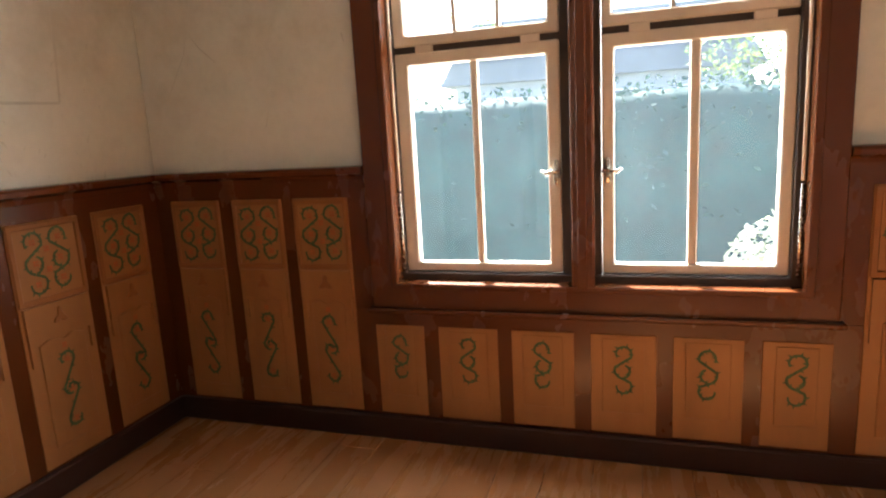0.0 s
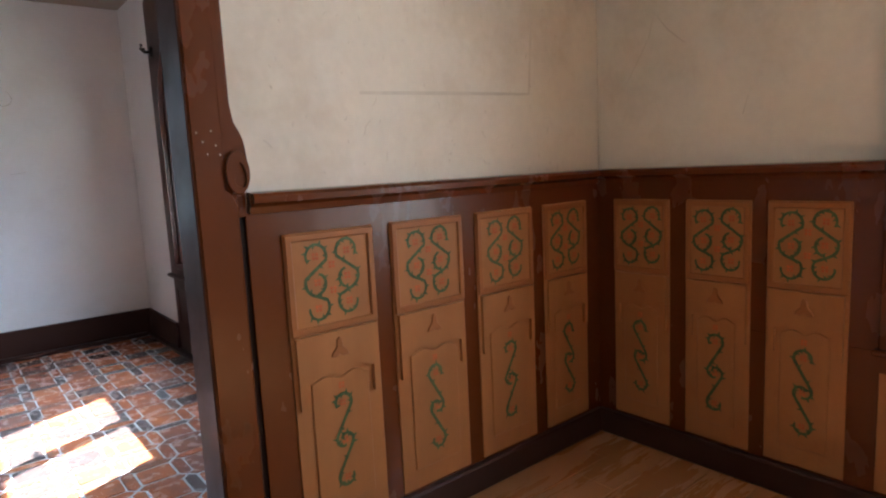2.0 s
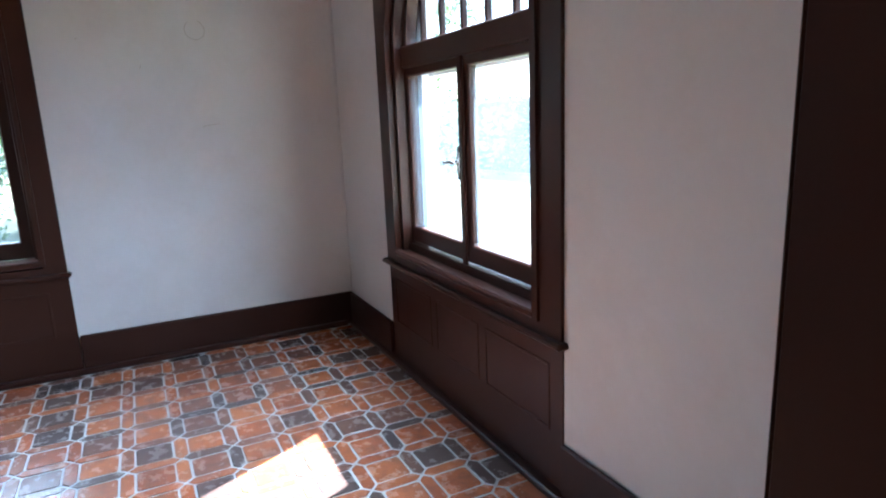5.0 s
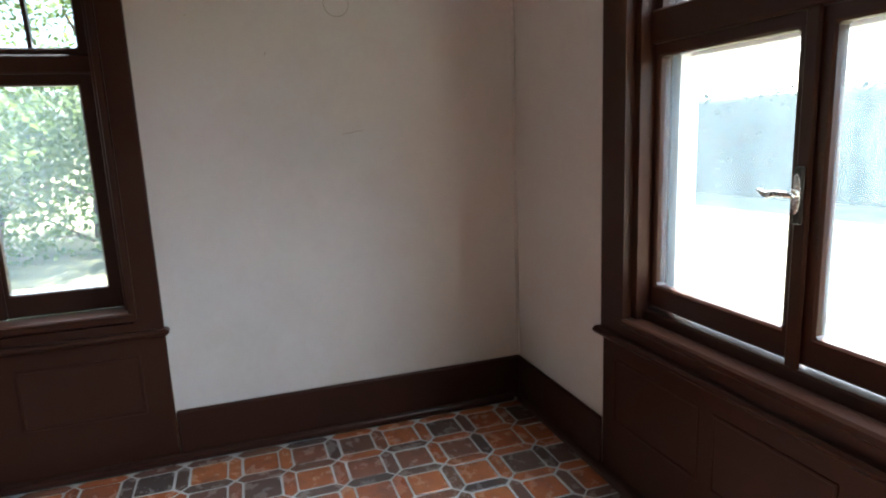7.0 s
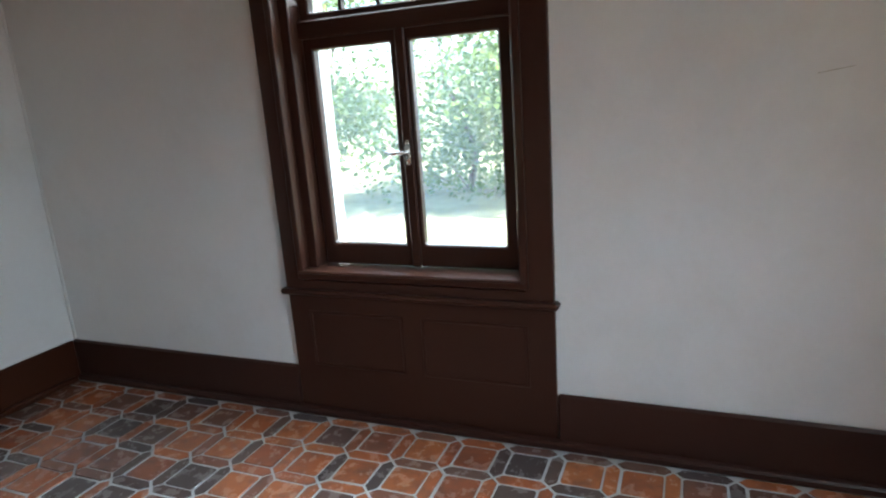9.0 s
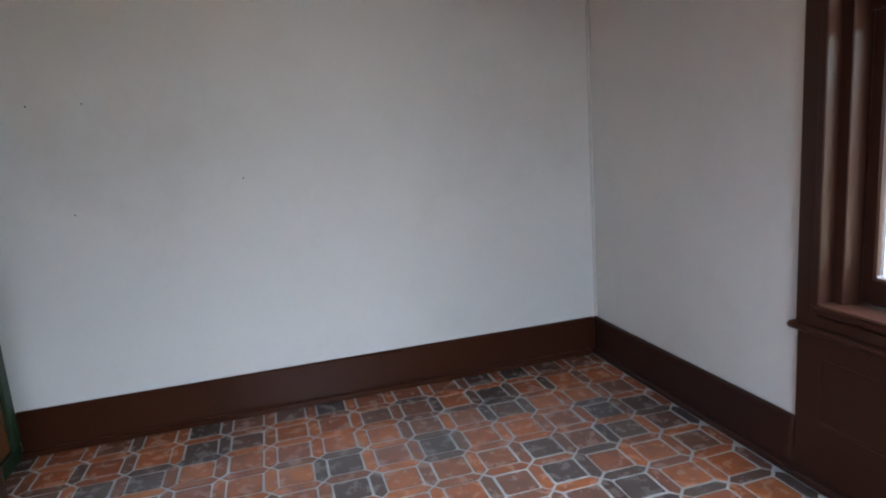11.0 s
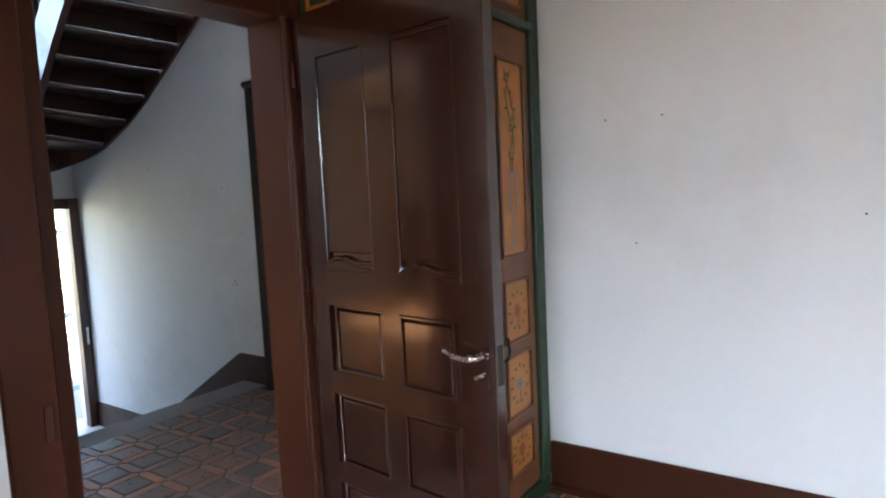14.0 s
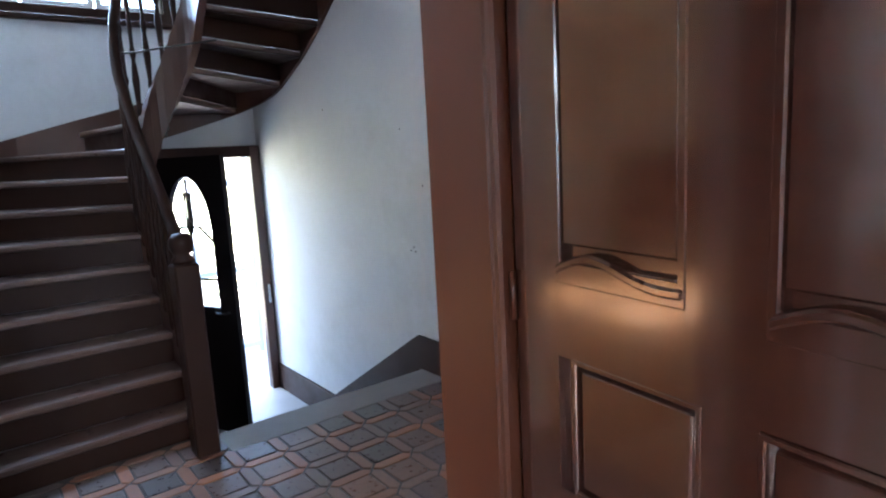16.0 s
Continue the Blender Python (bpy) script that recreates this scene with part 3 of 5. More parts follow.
def arch_band(name, w0, h0, w1, h1, base, low, d0, d1, material, bev=0.004):
    bm = bmesh.new()
    inner = [(NX - w0, low)] + arch(w0, h0, base) + [(NX + w0, low)]
    outer = [(NX - w1, low)] + arch(w1, h1, base) + [(NX + w1, low)]
    strip(bm, inner, outer, d1 - d0, M2 @ Matrix.Translation((0, 0, d0)))
    return part(name, bm, material, W2)


bm = bmesh.new()
inner = [(NX - 0.665, 0.60)] + arch(0.665, 0.645, 1.74) + [(NX + 0.665, 0.60)]
outer = [(NX - 0.81, 0.60)]
for a in ARC:
    k = min(0.81 / max(abs(math.cos(a)), 1e-6), 0.90 / max(math.sin(a), 1e-6))
    outer.append((NX - k * math.cos(a), 1.74 + k * math.sin(a)))
outer.append((NX + 0.81, 0.60))
strip(bm, inner, outer, 0.031, M2 @ Matrix.Translation((0, 0, 0.075)))
part("window_frame", bm, DARK_BROWN, W2)
arch_band("casing_bead", 0.65, 0.63, 0.685, 0.665, 1.74, 0.66, 0.07, 0.118, DARK_BROWN)
arch_band("reveal_lining", 0.62, 0.60, 0.66, 0.64, 1.74, 0.66, -0.05, 0.08, DARK_BROWN)
lslab("sill_board", M2, (NX - 0.66, NX + 0.66, 0.655, 0.728, -0.06, 0.045), DARK_BROWN, W2, w=0.006)
lslab("sill_nose", M2, (NX - 0.66, NX + 0.66, 0.662, 0.694, 0.045, 0.122), DARK_BROWN, W2, w=0.008)
lslab("window_sill", M2, (NX - 0.835, NX + 0.835, 0.590, 0.618, 0.08, 0.135), DARK_BROWN, W2, w=0.01)
lslab("under_sill", M2, (NX - 0.81, NX + 0.81, 0.60, 0.67, 0.08, 0.106), DARK_BROWN, W2)
apron(M2, NX - 0.81, NX + 0.81, ((NX - 0.72, NX - 0.28), (NX - 0.20, NX + 0.20), (NX + 0.28, NX + 0.72)), W2, DARK_BROWN, 0.104)
for k, (s0, s1, g0, g1) in enumerate(((NX - 0.62, NX - 0.004, NX - 0.594, NX - 0.052), (NX + 0.004, NX + 0.62, NX + 0.054, NX + 0.594))):
    sash = lframe("sash", M2, (s0, s1, 0.738, 1.66), (g0, g1, 0.822, 1.612), -0.024, 0.024, DARK_BROWN, W2, "dark brown casement", 0.007)
    pane(M2, g0, g1, 0.822, 1.612, sash, glass=HAZED_GLASS)
    if k == 0:
        lslab("meeting_strip", M2, (NX - 0.022, NX + 0.022, 0.70, 1.66, 0.024, 0.04), DARK_BROWN, sash, w=0.006)
        lslab("lock_plate", M2, (NX - 0.016, NX + 0.012, 1.12, 1.27, 0.04, 0.052), IRON, sash, w=0.004)
        window_handle(M2, NX - 0.004, 1.20, 0.05, -1, sash)
lslab("transom_rail", M2, (NX - 0.63, NX + 0.63, 1.655, 1.765, -0.03, 0.04), DARK_BROWN, W2, w=0.008)
lslab("outer_transom", M2, (NX - 0.62, NX + 0.62, 1.61, 1.76, -0.135, -0.10), OUTER_WHITE, W2)
arch_band("transom_sash", 0.585, 0.555, 0.625, 0.60, 1.765, 1.76, -0.024, 0.024, DARK_BROWN)
arch_band("outer_arch", 0.59, 0.57, 0.66, 0.64, 1.74, 0.68, -0.137, -0.06, OUTER_WHITE)
for k in range(5):
    u = NX - 0.41 + 0.205 * k
    top = 1.765 + 0.555 * math.sqrt(1 - ((u - NX) / 0.585) ** 2)
    lslab("glazing_bar", M2, (u - 0.010, u + 0.010, 1.76, top, -0.012, 0.018), DARK_BROWN, W2, w=0.003)
bm = bmesh.new()
prism(bm, arch(0.585, 0.555, 1.765), 0.004, M2 @ Matrix.Translation((0, 0, -0.002)))
g = part("pane", bm, GLASS, W2, "clear dusty window glass with a hazy veil")
g.visible_shadow = False
bm = bmesh.new()
tube(bm, [M2 @ Vector(p) for p in ((NX - 0.70, 2.2, 0.106), (NX - 0.70, 2.2, 0.16), (NX - 0.70, 2.22, 0.18), (NX - 0.70, 2.25, 0.175))], 0.011)
tube(bm, [M2 @ Vector((NX - 0.70, 2.17, 0.108)), M2 @ Vector((NX - 0.70, 2.235, 0.108))], 0.016, 8)
tube(bm, [M2 @ Vector((NX - 0.725, 2.215, 0.165)), M2 @ Vector((NX - 0.675, 2.215, 0.165))], 0.009, 8)
part("curtain_hook", bm, IRON, W2, "small iron curtain hook", True)

# west window
M3 = plane_of((-6.684, 0, 0), (0, 1, 0), (1, 0, 0))
W3 = tagged(thing("window_3", (-6.6, -0.785, 0.0), "dark brown casement window with a panelled apron", "window"), kind="structure")
CY = -0.786
lframe("window_frame", M3, (-1.396, -0.172, 0.60, 2.46), (-1.30, -0.286, 0.66, 2.35), 0.09, 0.152, DARK_BROWN, W3)
lframe("casing_bead", M3, (-1.318, -0.268, 0.668, 2.368), (-1.288, -0.298, 0.70, 2.338), 0.10, 0.166, DARK_BROWN, W3)
lframe("reveal_lining", M3, (-1.31, -0.276, 0.66, 2.36), (-1.25, -0.32, 0.70, 2.32), -0.06, 0.10, DARK_BROWN, W3)
lslab("window_sill", M3, (-1.416, -0.152, 0.592, 0.62, 0.11, 0.18), DARK_BROWN, W3, w=0.01)
lslab("sill_nose", M3, (-1.31, -0.276, 0.69, 0.706, 0.06, 0.17), DARK_BROWN, W3, w=0.006)
apron(M3, -1.396, -0.172, ((-1.28, -0.84), (-0.73, -0.29)), W3, DARK_BROWN, 0.150)
for k, (s0, s1, g0, g1) in enumerate(((-1.25, CY - 0.003, -1.197, -0.838), (CY + 0.003, -0.32, -0.750, -0.386))):
    sash = lframe("sash", M3, (s0, s1, 0.705, 1.69), (g0, g1, 0.801, 1.640), -0.024, 0.024, DARK_BROWN, W3, "dark brown casement", 0.007)
    pane(M3, g0, g1, 0.801, 1.640, sash, glass=HAZED_GLASS)
    if k == 0:
        lslab("meeting_strip", M3, (CY - 0.022, CY + 0.022, 0.705, 1.69, 0.024, 0.04), DARK_BROWN, sash, w=0.006)
        window_handle(M3, CY, 1.20, 0.04, -1, sash)
lslab("transom_rail", M3, (-1.26, -0.31, 1.685, 1.76, -0.03, 0.04), DARK_BROWN, W3, w=0.008)
lframe("outer_reveal", M3, (-1.305, -0.275, 0.665, 2.355), (-1.275, -0.305, 0.70, 2.33), -0.15, -0.06, OUTER_WHITE, W3, "white outer reveal")
tr = lframe("transom_sash", M3, (-1.25, -0.32, 1.745, 2.33), (-1.20, -0.37, 1.787, 2.29), -0.024, 0.024, DARK_BROWN, W3, "", 0.006)
lslab("glazing_bar", M3, (-1.20, -0.37, 1.984, 2.002, -0.012, 0.018), DARK_BROWN, tr)
for u, lean in ((-1.05, 0.04), (-0.875, 0.02), (-0.70, 0.0), (-0.535, -0.03)):
    bm = bmesh.new()
    line = [(u + lean * (1 - math.cos(q * 1.5)), 1.787 + 0.5 * q) for q in (0, 0.2, 0.4, 0.6, 0.8, 1.0)]
    strip(bm, [(a - 0.008, b) for a, b in line], [(a + 0.008, b) for a, b in line], 0.03, M3 @ Matrix.Translation((0, 0, -0.012)))
    part("curved_bar", bm, DARK_BROWN, tr)
pane(M3, -1.20, -0.37, 1.787, 2.29, tr, glass=HAZED_GLASS)

# skirting of the tiled room
SK = 0.232


def skirting(name, boxes, material, label):
    bm = bmesh.new()
    for b in boxes:
        box(bm, *b)
    bevel(bm, 0.008)
    return structure(part(name, bm, material), label, "skirting")


skirting("baseboard_tile_west", [(-6.56, -6.536, -2.905, -1.40, 0, SK), (-6.56, -6.536, -0.168, 1.505, 0, SK), (-6.56, -6.505, -2.88, 1.45, 0, 0.035)], BASE_DARK, "tall dark brown skirting board")
skirting("baseboard_tile_north", [(-6.536, NX - 0.812, 1.482, 1.505, 0, SK), (NX + 0.812, -2.85, 1.482, 1.505, 0, SK), (-6.50, -2.85, 1.455, 1.505, 0, 0.035)], BASE_DARK, "tall dark brown skirting board")
skirting("baseboard_tile_south", [(-6.536, -3.405, -2.905, -2.885, 0, SK), (-6.50, -3.405, -2.905, -2.86, 0, 0.035)], JAMB_BROWN, "tall brown skirting board")
skirting("baseboard_tile_east", [(-2.85, -2.83, 0.90, 1.48, 0, SK), (-2.85, -2.83, -0.93, -0.28, 0, SK)], JAMB_BROWN, "brown skirting board")
skirting("baseboard_wood_west", [(-2.715, -2.675, 0.89, 2.555, 0, 0.115)], BASE_DARK, "dark skirting under the wainscot")
skirting("baseboard_wood_north", [(-2.70, 2.2, 2.53, 2.585, 0, 0.115)], BASE_DARK, "dark skirting under the wainscot")

# ---- wainscot with painted panels ----


def ribbon(line, width, lift=0.0012):
    """A flat painted stroke along a line of (u, v)."""
    left, right = [], []
    n = len(line)
    for i, (u, v) in enumerate(line):
        a, b = line[max(i - 1, 0)], line[min(i + 1, n - 1)]
        d = Vector((b[0] - a[0], b[1] - a[1])).normalized()
        k = width * (0.55 + 0.45 * math.sin(math.pi * (0.12 + 0.76 * i / (n - 1)))) * 0.5
        left.append((u - d.y * k, v + d.x * k))
        right.append((u + d.y * k, v - d.x * k))
    return left, right


def scroll_line(h, w, gap=2.0, split=False):
    """Painted strokes of one scroll: hooked rounds above and below, joined by slanting stems through a middle curl."""
    ku, kv = w / 2, h / (2 * gap + 2)

    def arc(c, a0, a1, k0=1.0, k1=1.0):
        n = max(3, int(abs(a1 - a0) / 16))
        out = []
        for i in range(n + 1):
            a, k = radians(a0 + (a1 - a0) * i / n), k0 + (k1 - k0) * i / n
            out.append((k * math.cos(a), c + k * math.sin(a)))
        return out

    def stem(a, b, n=4):
        return [(a[0] + (b[0] - a[0]) * k / n, a[1] + (b[1] - a[1]) * k / n) for k in range(1, n)]
    top = arc(gap, 212, -20, 0.8, 1.0)
    low = arc(-gap, 35, -186, 1.0, 0.78)
    if split:
        first, second = arc(0, 150, 280, 1.0, 0.6), arc(0, 150, -30, 0.45, 1.0)
        low = arc(-gap, 150, 382, 1.0, 0.72)
        lines = [top + stem(top[-1], first[0]) + first, second + stem(second[-1], low[0]) + low]
    else:
        mid, curl = arc(0, 160, 250), arc(0, 270, 432, 0.94, 0.66)
        lines = [top + stem(top[-1], mid[0], 3) + mid + stem(mid[-1], low[0], 3) + low, curl]
    return [[(u * ku, v * kv) for u, v in line] for line in lines]


def mirrored(lines):
    return [[(-u, v) for u, v in line] for line in lines]


def vine_mesh(name, strokes, width):
    bm = bmesh.new()
    rng = random.Random(7)
    eye = Matrix.Identity(4)
    for line in strokes:
        a, b = ribbon(line, width)
        strip(bm, a, b, 0.0012, eye)
        for i in range(1, len(line) - 2, 2):
            u, v = line[i]
            d = Vector((line[i + 1][0] - u, line[i + 1][1] - v)).normalized()
            s = 1 if (i // 2) % 3 else -1
            nrm = Vector((-d.y, d.x)) * s
            tip = Vector((u, v)) + nrm * width * 1.5 - d * width * rng.uniform(0.2, 0.9)
            p = [Vector((u, v)) + d * width * 0.6, Vector((u, v)) - d * width * 0.6, tip]
            prism(bm, [(q.x, q.y) for q in (p if s < 0 else p[::-1])], 0.0011, eye)
    me = bpy.data.meshes.new(name)
    bmesh.ops.recalc_face_normals(bm, faces=bm.faces)
    bm.to_mesh(me)
    bm.free()
    me.materials.append(VINE)
    return me


def flower_mesh(name, spots, r):
    bm = bmesh.new()
    for u, v in spots:
        for du, dv in ((0.55, 0.55), (-0.55, 0.55), (0.55, -0.55), (-0.55, -0.55)):
            c = (u + du * r, v + dv * r)
            prism(bm, [(c[0] + 0.5 * r * math.cos(a), c[1] + 0.5 * r * math.sin(a)) for a in (0, 1.05, 2.1, 3.14, 4.2, 5.2)], 0.001, Matrix.Identity(4))
    me = bpy.data.meshes.new(name)
    bmesh.ops.recalc_face_normals(bm, faces=bm.faces)
    bm.to_mesh(me)
    bm.free()
    me.materials.append(FLOWER)
    return me


def shifted(lines, du, dv):
    return [[(u + du, v + dv) for u, v in line] for line in lines]


UPPER = scroll_line(0.252, 0.080)
UP_VINE = vine_mesh("painted_vine", shifted(UPPER, -0.057, -0.004) + shifted(mirrored(UPPER), 0.057, 0.004), 0.0108)
UP_FLOWER = flower_mesh("painted_flower", [(-0.057, 0.080), (0.057, 0.088), (-0.055, -0.004), (0.055, 0.004), (-0.057, -0.088), (0.057, -0.080), (0.0, 0.048), (0.0, -0.036)], 0.0115)
LOW = scroll_line(0.325, 0.066, 4.0, True)
LOW_VINE = vine_mesh("painted_vine", LOW, 0.0112)
LOW_VINE_B = vine_mesh("painted_vine", mirrored(LOW), 0.0112)
LOW_FLOWER = flower_mesh("painted_flower", [(0.0, 0.190), (0.0, 0.130), (0.0, 0.0), (0.0, -0.130)], 0.0105)
SILL_LINE = scroll_line(0.205, 0.066)
SILL_VINE = vine_mesh("painted_vine", SILL_LINE, 0.0105)
SILL_VINE_B = vine_mesh("painted_vine", mirrored(SILL_LINE), 0.0105)


def laid(name, me, m, parent, label):
    ob = new(name, me)
    ob.parent = parent
    ob.matrix_parent_inverse = parent.matrix_world.inverted()
    ob.matrix_basis = m
    return tagged(ob, label)


def ogee(u0, u1, low, rise):
    """The wavy lower edge of a middle board: rounded shoulders and a soft drop in the middle."""
    w = u1 - u0
    return [(u0 + w * q, low + rise * (0.5 - 0.5 * math.cos(4 * math.pi * q)) ** 0.8 * (1.15 if q > 0.5 else 1.0)) for q in [k / 16 for k in range(17)]]


def tall_panel(m, u0, u1, parent, flip):
    """A tall painted field: framed square above, ogee board, inset field below."""
    uc = (u0 + u1) / 2
    base = lslab("panel", m, (u0, u1, 0.125, 1.125, 0.0, 0.006), PANEL, parent, w=0.002)
    lframe("moulding", m, (u0 + 0.002, u1 - 0.002, 0.80, 1.122), (u0 + 0.026, u1 - 0.026, 0.824, 1.098), 0.005, 0.015, PANEL_EDGE, base, w=0.004)
    bm = bmesh.new()
    low = ogee(u0 + 0.034, u1 - 0.034, 0.650, 0.016)
    inner = [(u0 + 0.014, 0.56), (u0 + 0.034, 0.56)] + low + [(u1 - 0.034, 0.56), (u1 - 0.014, 0.56)]
    outer = [(u0 + 0.013, 0.58), (u0 + 0.013, 0.62)] + [(u, 0.795) for u, v in low] + [(u1 - 0.013, 0.62), (u1 - 0.013, 0.58)]
    outer[2] = (u0 + 0.013, 0.795)
    outer[-3] = (u1 - 0.013, 0.795)
    strip(bm, inner, outer, 0.014, m @ Matrix.Translation((0, 0, 0.005)))
    part("ogee_board", bm, PANEL, base)
    bm = bmesh.new()
    tul = [(0, 0.055), (0.010, 0.045), (0.012, 0.02), (0.028, 0.004), (0.034, -0.01), (0.012, -0.012), (0, -0.004), (-0.012, -0.012), (-0.034, -0.01), (-0.028, 0.004), (-0.012, 0.02), (-0.010, 0.045)]
    prism(bm, [(uc + a, 0.722 + b) for a, b in tul], 0.007, m @ Matrix.Translation((0, 0, 0.017)))
    bevel(bm, 0.0025)
    part("carved_tulip", bm, PANEL_EDGE, base)
    bm = bmesh.new()
    a, b = u0 + 0.055, u1 - 0.055
    prism(bm, [(a, 0.20), (b, 0.20)] + [(u, v - 0.004) for u, v in ogee(a, b, 0.640, 0.015)][::-1], 0.0085, m @ Matrix.Translation((0, 0, 0.005)))
    bevel(bm, 0.003)
    part("lower_field", bm, PANEL, base)
    laid("painted_vine", UP_VINE, m @ Matrix.Translation((uc, 0.965, 0.0062)), base, "green painted scroll vines")
    laid("painted_flower", UP_FLOWER, m @ Matrix.Translation((uc, 0.965, 0.0062)), base, "small orange painted flowers")
    laid("painted_vine", LOW_VINE if flip else LOW_VINE_B, m @ Matrix.Translation((uc, 0.42, 0.0137)), base, "green painted scroll vine")
    laid("painted_flower", LOW_FLOWER, m @ Matrix.Translation((uc, 0.42, 0.0137)), base, "small orange painted flowers")


MW = plane_of((-2.703, 0, 0), (0, 1, 0), (1, 0, 0))
WAIN_W = structure(slab("wainscot_west", (-2.718, -2.703, 0.872, 2.575, 0.0, 1.20), RED_BROWN, w=0.002), "red-brown wainscot with four painted peach panels", "wainscot")
for k, (a, b) in enumerate(((0.978, 1.303), (1.373, 1.703), (1.774, 2.097), (2.168, 2.462))):
    tall_panel(MW, a, b, WAIN_W, k % 2 == 0)
MN = plane_of((0, 2.558, 0), (1, 0, 0), (0, -1, 0))
WAIN_N = structure(slab("wainscot_north", (-2.70, 2.2, 2.558, 2.585, 0.0, 0.62), RED_BROWN, w=0.002), "red-brown wainscot with painted peach panels below the window", "wainscot")
slab("tall_board", (-2.70, -1.572, 2.5581, 2.5849, 0.621, 1.20), RED_BROWN, WAIN_N, w=0)
slab("tall_board", (0.255, 2.2, 2.5581, 2.5849, 0.621, 1.20), RED_BROWN, WAIN_N, w=0)
for k, (a, b) in enumerate(((-2.607, -2.333), (-2.26, -1.995), (-1.936, -1.661), (0.33, 0.61), (0.68, 0.96))):
    tall_panel(MN, a, b, WAIN_N, k % 2 == 1)
for k, (a, b) in enumerate(((-1.568, -1.339), (-1.272, -1.008), (-0.948, -0.689), (-0.622, -0.368), (-0.306, -0.054), (0.008, 0.240))):
    base = lslab("low_panel", MN, (a, b, 0.125, 0.547, 0.0, 0.006), PANEL, WAIN_N, w=0.002)
    lslab("inner_field", MN, (a + 0.045, b - 0.045, 0.215, 0.53, 0.005, 0.010), PANEL, base, w=0.003)
    laid("painted_vine", SILL_VINE if k % 2 else SILL_VINE_B, MN @ Matrix.Translation(((a + b) / 2, 0.40, 0.0102)), base, "green painted scroll vine")


def cap(name, m, u0, u1, parent):
    """Moulded rail along the top of the wainscot."""
    prof = [(0.0, 1.19), (0.022, 1.195), (0.026, 1.215), (0.042, 1.225), (0.058, 1.228), (0.060, 1.246), (0.052, 1.256), (0.0, 1.26)]
    bm = bmesh.new()
    rows = [[bm.verts.new(m @ Vector((u, v, d))) for d, v in prof] for u in (u0, u1)]
    for i in range(len(prof)):
        j = (i + 1) % len(prof)
        bm.faces.new((rows[0][i], rows[0][j], rows[1][j], rows[1][i]))
    bm.faces.new(rows[0][::-1])
    bm.faces.new(rows[1])
    part(name, bm, RED_BROWN, parent)


cap("cap_rail", plane_of((-2.716, 0, 0), (0, 1, 0), (1, 0, 0)), 0.886, 2.57, WAIN_W)
cap("cap_rail", plane_of((0, 2.584, 0), (1, 0, 0), (0, -1, 0)), -2.69, -1.572, WAIN_N)
cap("cap_rail", plane_of((0, 2.584, 0), (1, 0, 0), (0, -1, 0)), 0.255, 2.2, WAIN_N)

# ---- posts and casings of the openings ----


def prism_of(pts, depth, m):
    b = bmesh.new()
    prism(b, pts, depth, m)
    return b


def scroll_casing(name, y0, y1, face_x, back_x, out_y, top, material, label, nails=True):
    """An upright casing board whose lower outer edge ends in a carved volute."""
    post = thing(name, ((face_x + back_x) / 2, (y0 + y1) / 2, 0), label, "door casing", kind="structure")
    lo, hi = min(face_x, back_x), max(face_x, back_x)
    slab("post", (lo, hi, y0, y1, 0.0, top), material, post, w=0.006)
    s = 1 if out_y > 0 else -1
    edge = y1 if s > 0 else y0
    n = Vector((1 if face_x > back_x else -1, 0, 0))
    m = plane_of((face_x, edge, 0), (0, 1, 0), (1, 0, 0)) if n.x > 0 else plane_of((face_x, edge, 0), (0, -1, 0), (-1, 0, 0))
    k = s if n.x > 0 else -s
    bm = bmesh.new()
    prof = [(-0.02, top), (-0.012, 1.62), (0.0, 1.50), (0.006, 1.46), (0.022, 1.43), (0.032, 1.40), (0.036, 1.36), (0.036, 1.30), (0.028, 1.27), (0.012, 1.252), (-0.012, 1.25), (-0.035, 1.27), (-0.035, top)]
    prism(bm, [(k * a, b) for a, b in prof], 0.02, m @ Matrix.Translation((0, 0, -0.0192)))
    bevel(bm, 0.003)
    part("shaped_edge", bm, material, post)
    bm = bmesh.new()
    turn = [2 * math.pi * q / 28 for q in range(28)]
    oval = [(k * 0.002 + 0.035 * math.cos(q), 1.318 + 0.062 * math.sin(q)) for q in turn]
    drop = [(k * 0.009 + 0.016 * math.cos(q) * (1 - 0.35 * math.sin(q)), 1.310 + 0.034 * math.sin(q)) for q in turn]
    strip(bm, drop, oval, 0.014, m, True)
    bevel(bm, 0.004)
    part("volute_eye", prism_of(drop, 0.004, m), material, post)
    part("volute", bm, material, post)
    if nails:
        bm = bmesh.new()
        for a, b in ((-0.10, 1.43), (-0.06, 1.435), (-0.085, 1.405), (-0.05, 1.395), (-0.075, 1.372), (-0.04, 1.37)):
            prism(bm, [(k * a + 0.0024 * math.cos(q), b + 0.003 * math.sin(q)) for q in (0, 1, 2, 3.1, 4.2, 5.2)], 0.0015, m @ Matrix.Translation((0, 0, 0.001)))
        part("filled_nail_hole", bm, SCRATCH, post, "pale filled nail holes")
    return post


scroll_casing("opening_casing", 0.731, 0.848, -2.68, -2.845, 1, 2.27, RED_BROWN, "red-brown gloss casing post with a carved volute")
lin = tagged(slab("opening_lintel", (-2.845, -2.68, -0.155, 0.731, 2.20, 2.27), JAMB_BROWN), "brown painted timber lintel over the opening", "lintel", kind="structure")
slab("reveal_lining", (-2.8445, -2.684, 0.7255, 0.7305, 0.0, 2.199), LINING, lin, w=0.001)
slab("dark_lining", (-2.852, -2.846, 0.728, 0.86, 0.0, 2.27), LINING, lin)
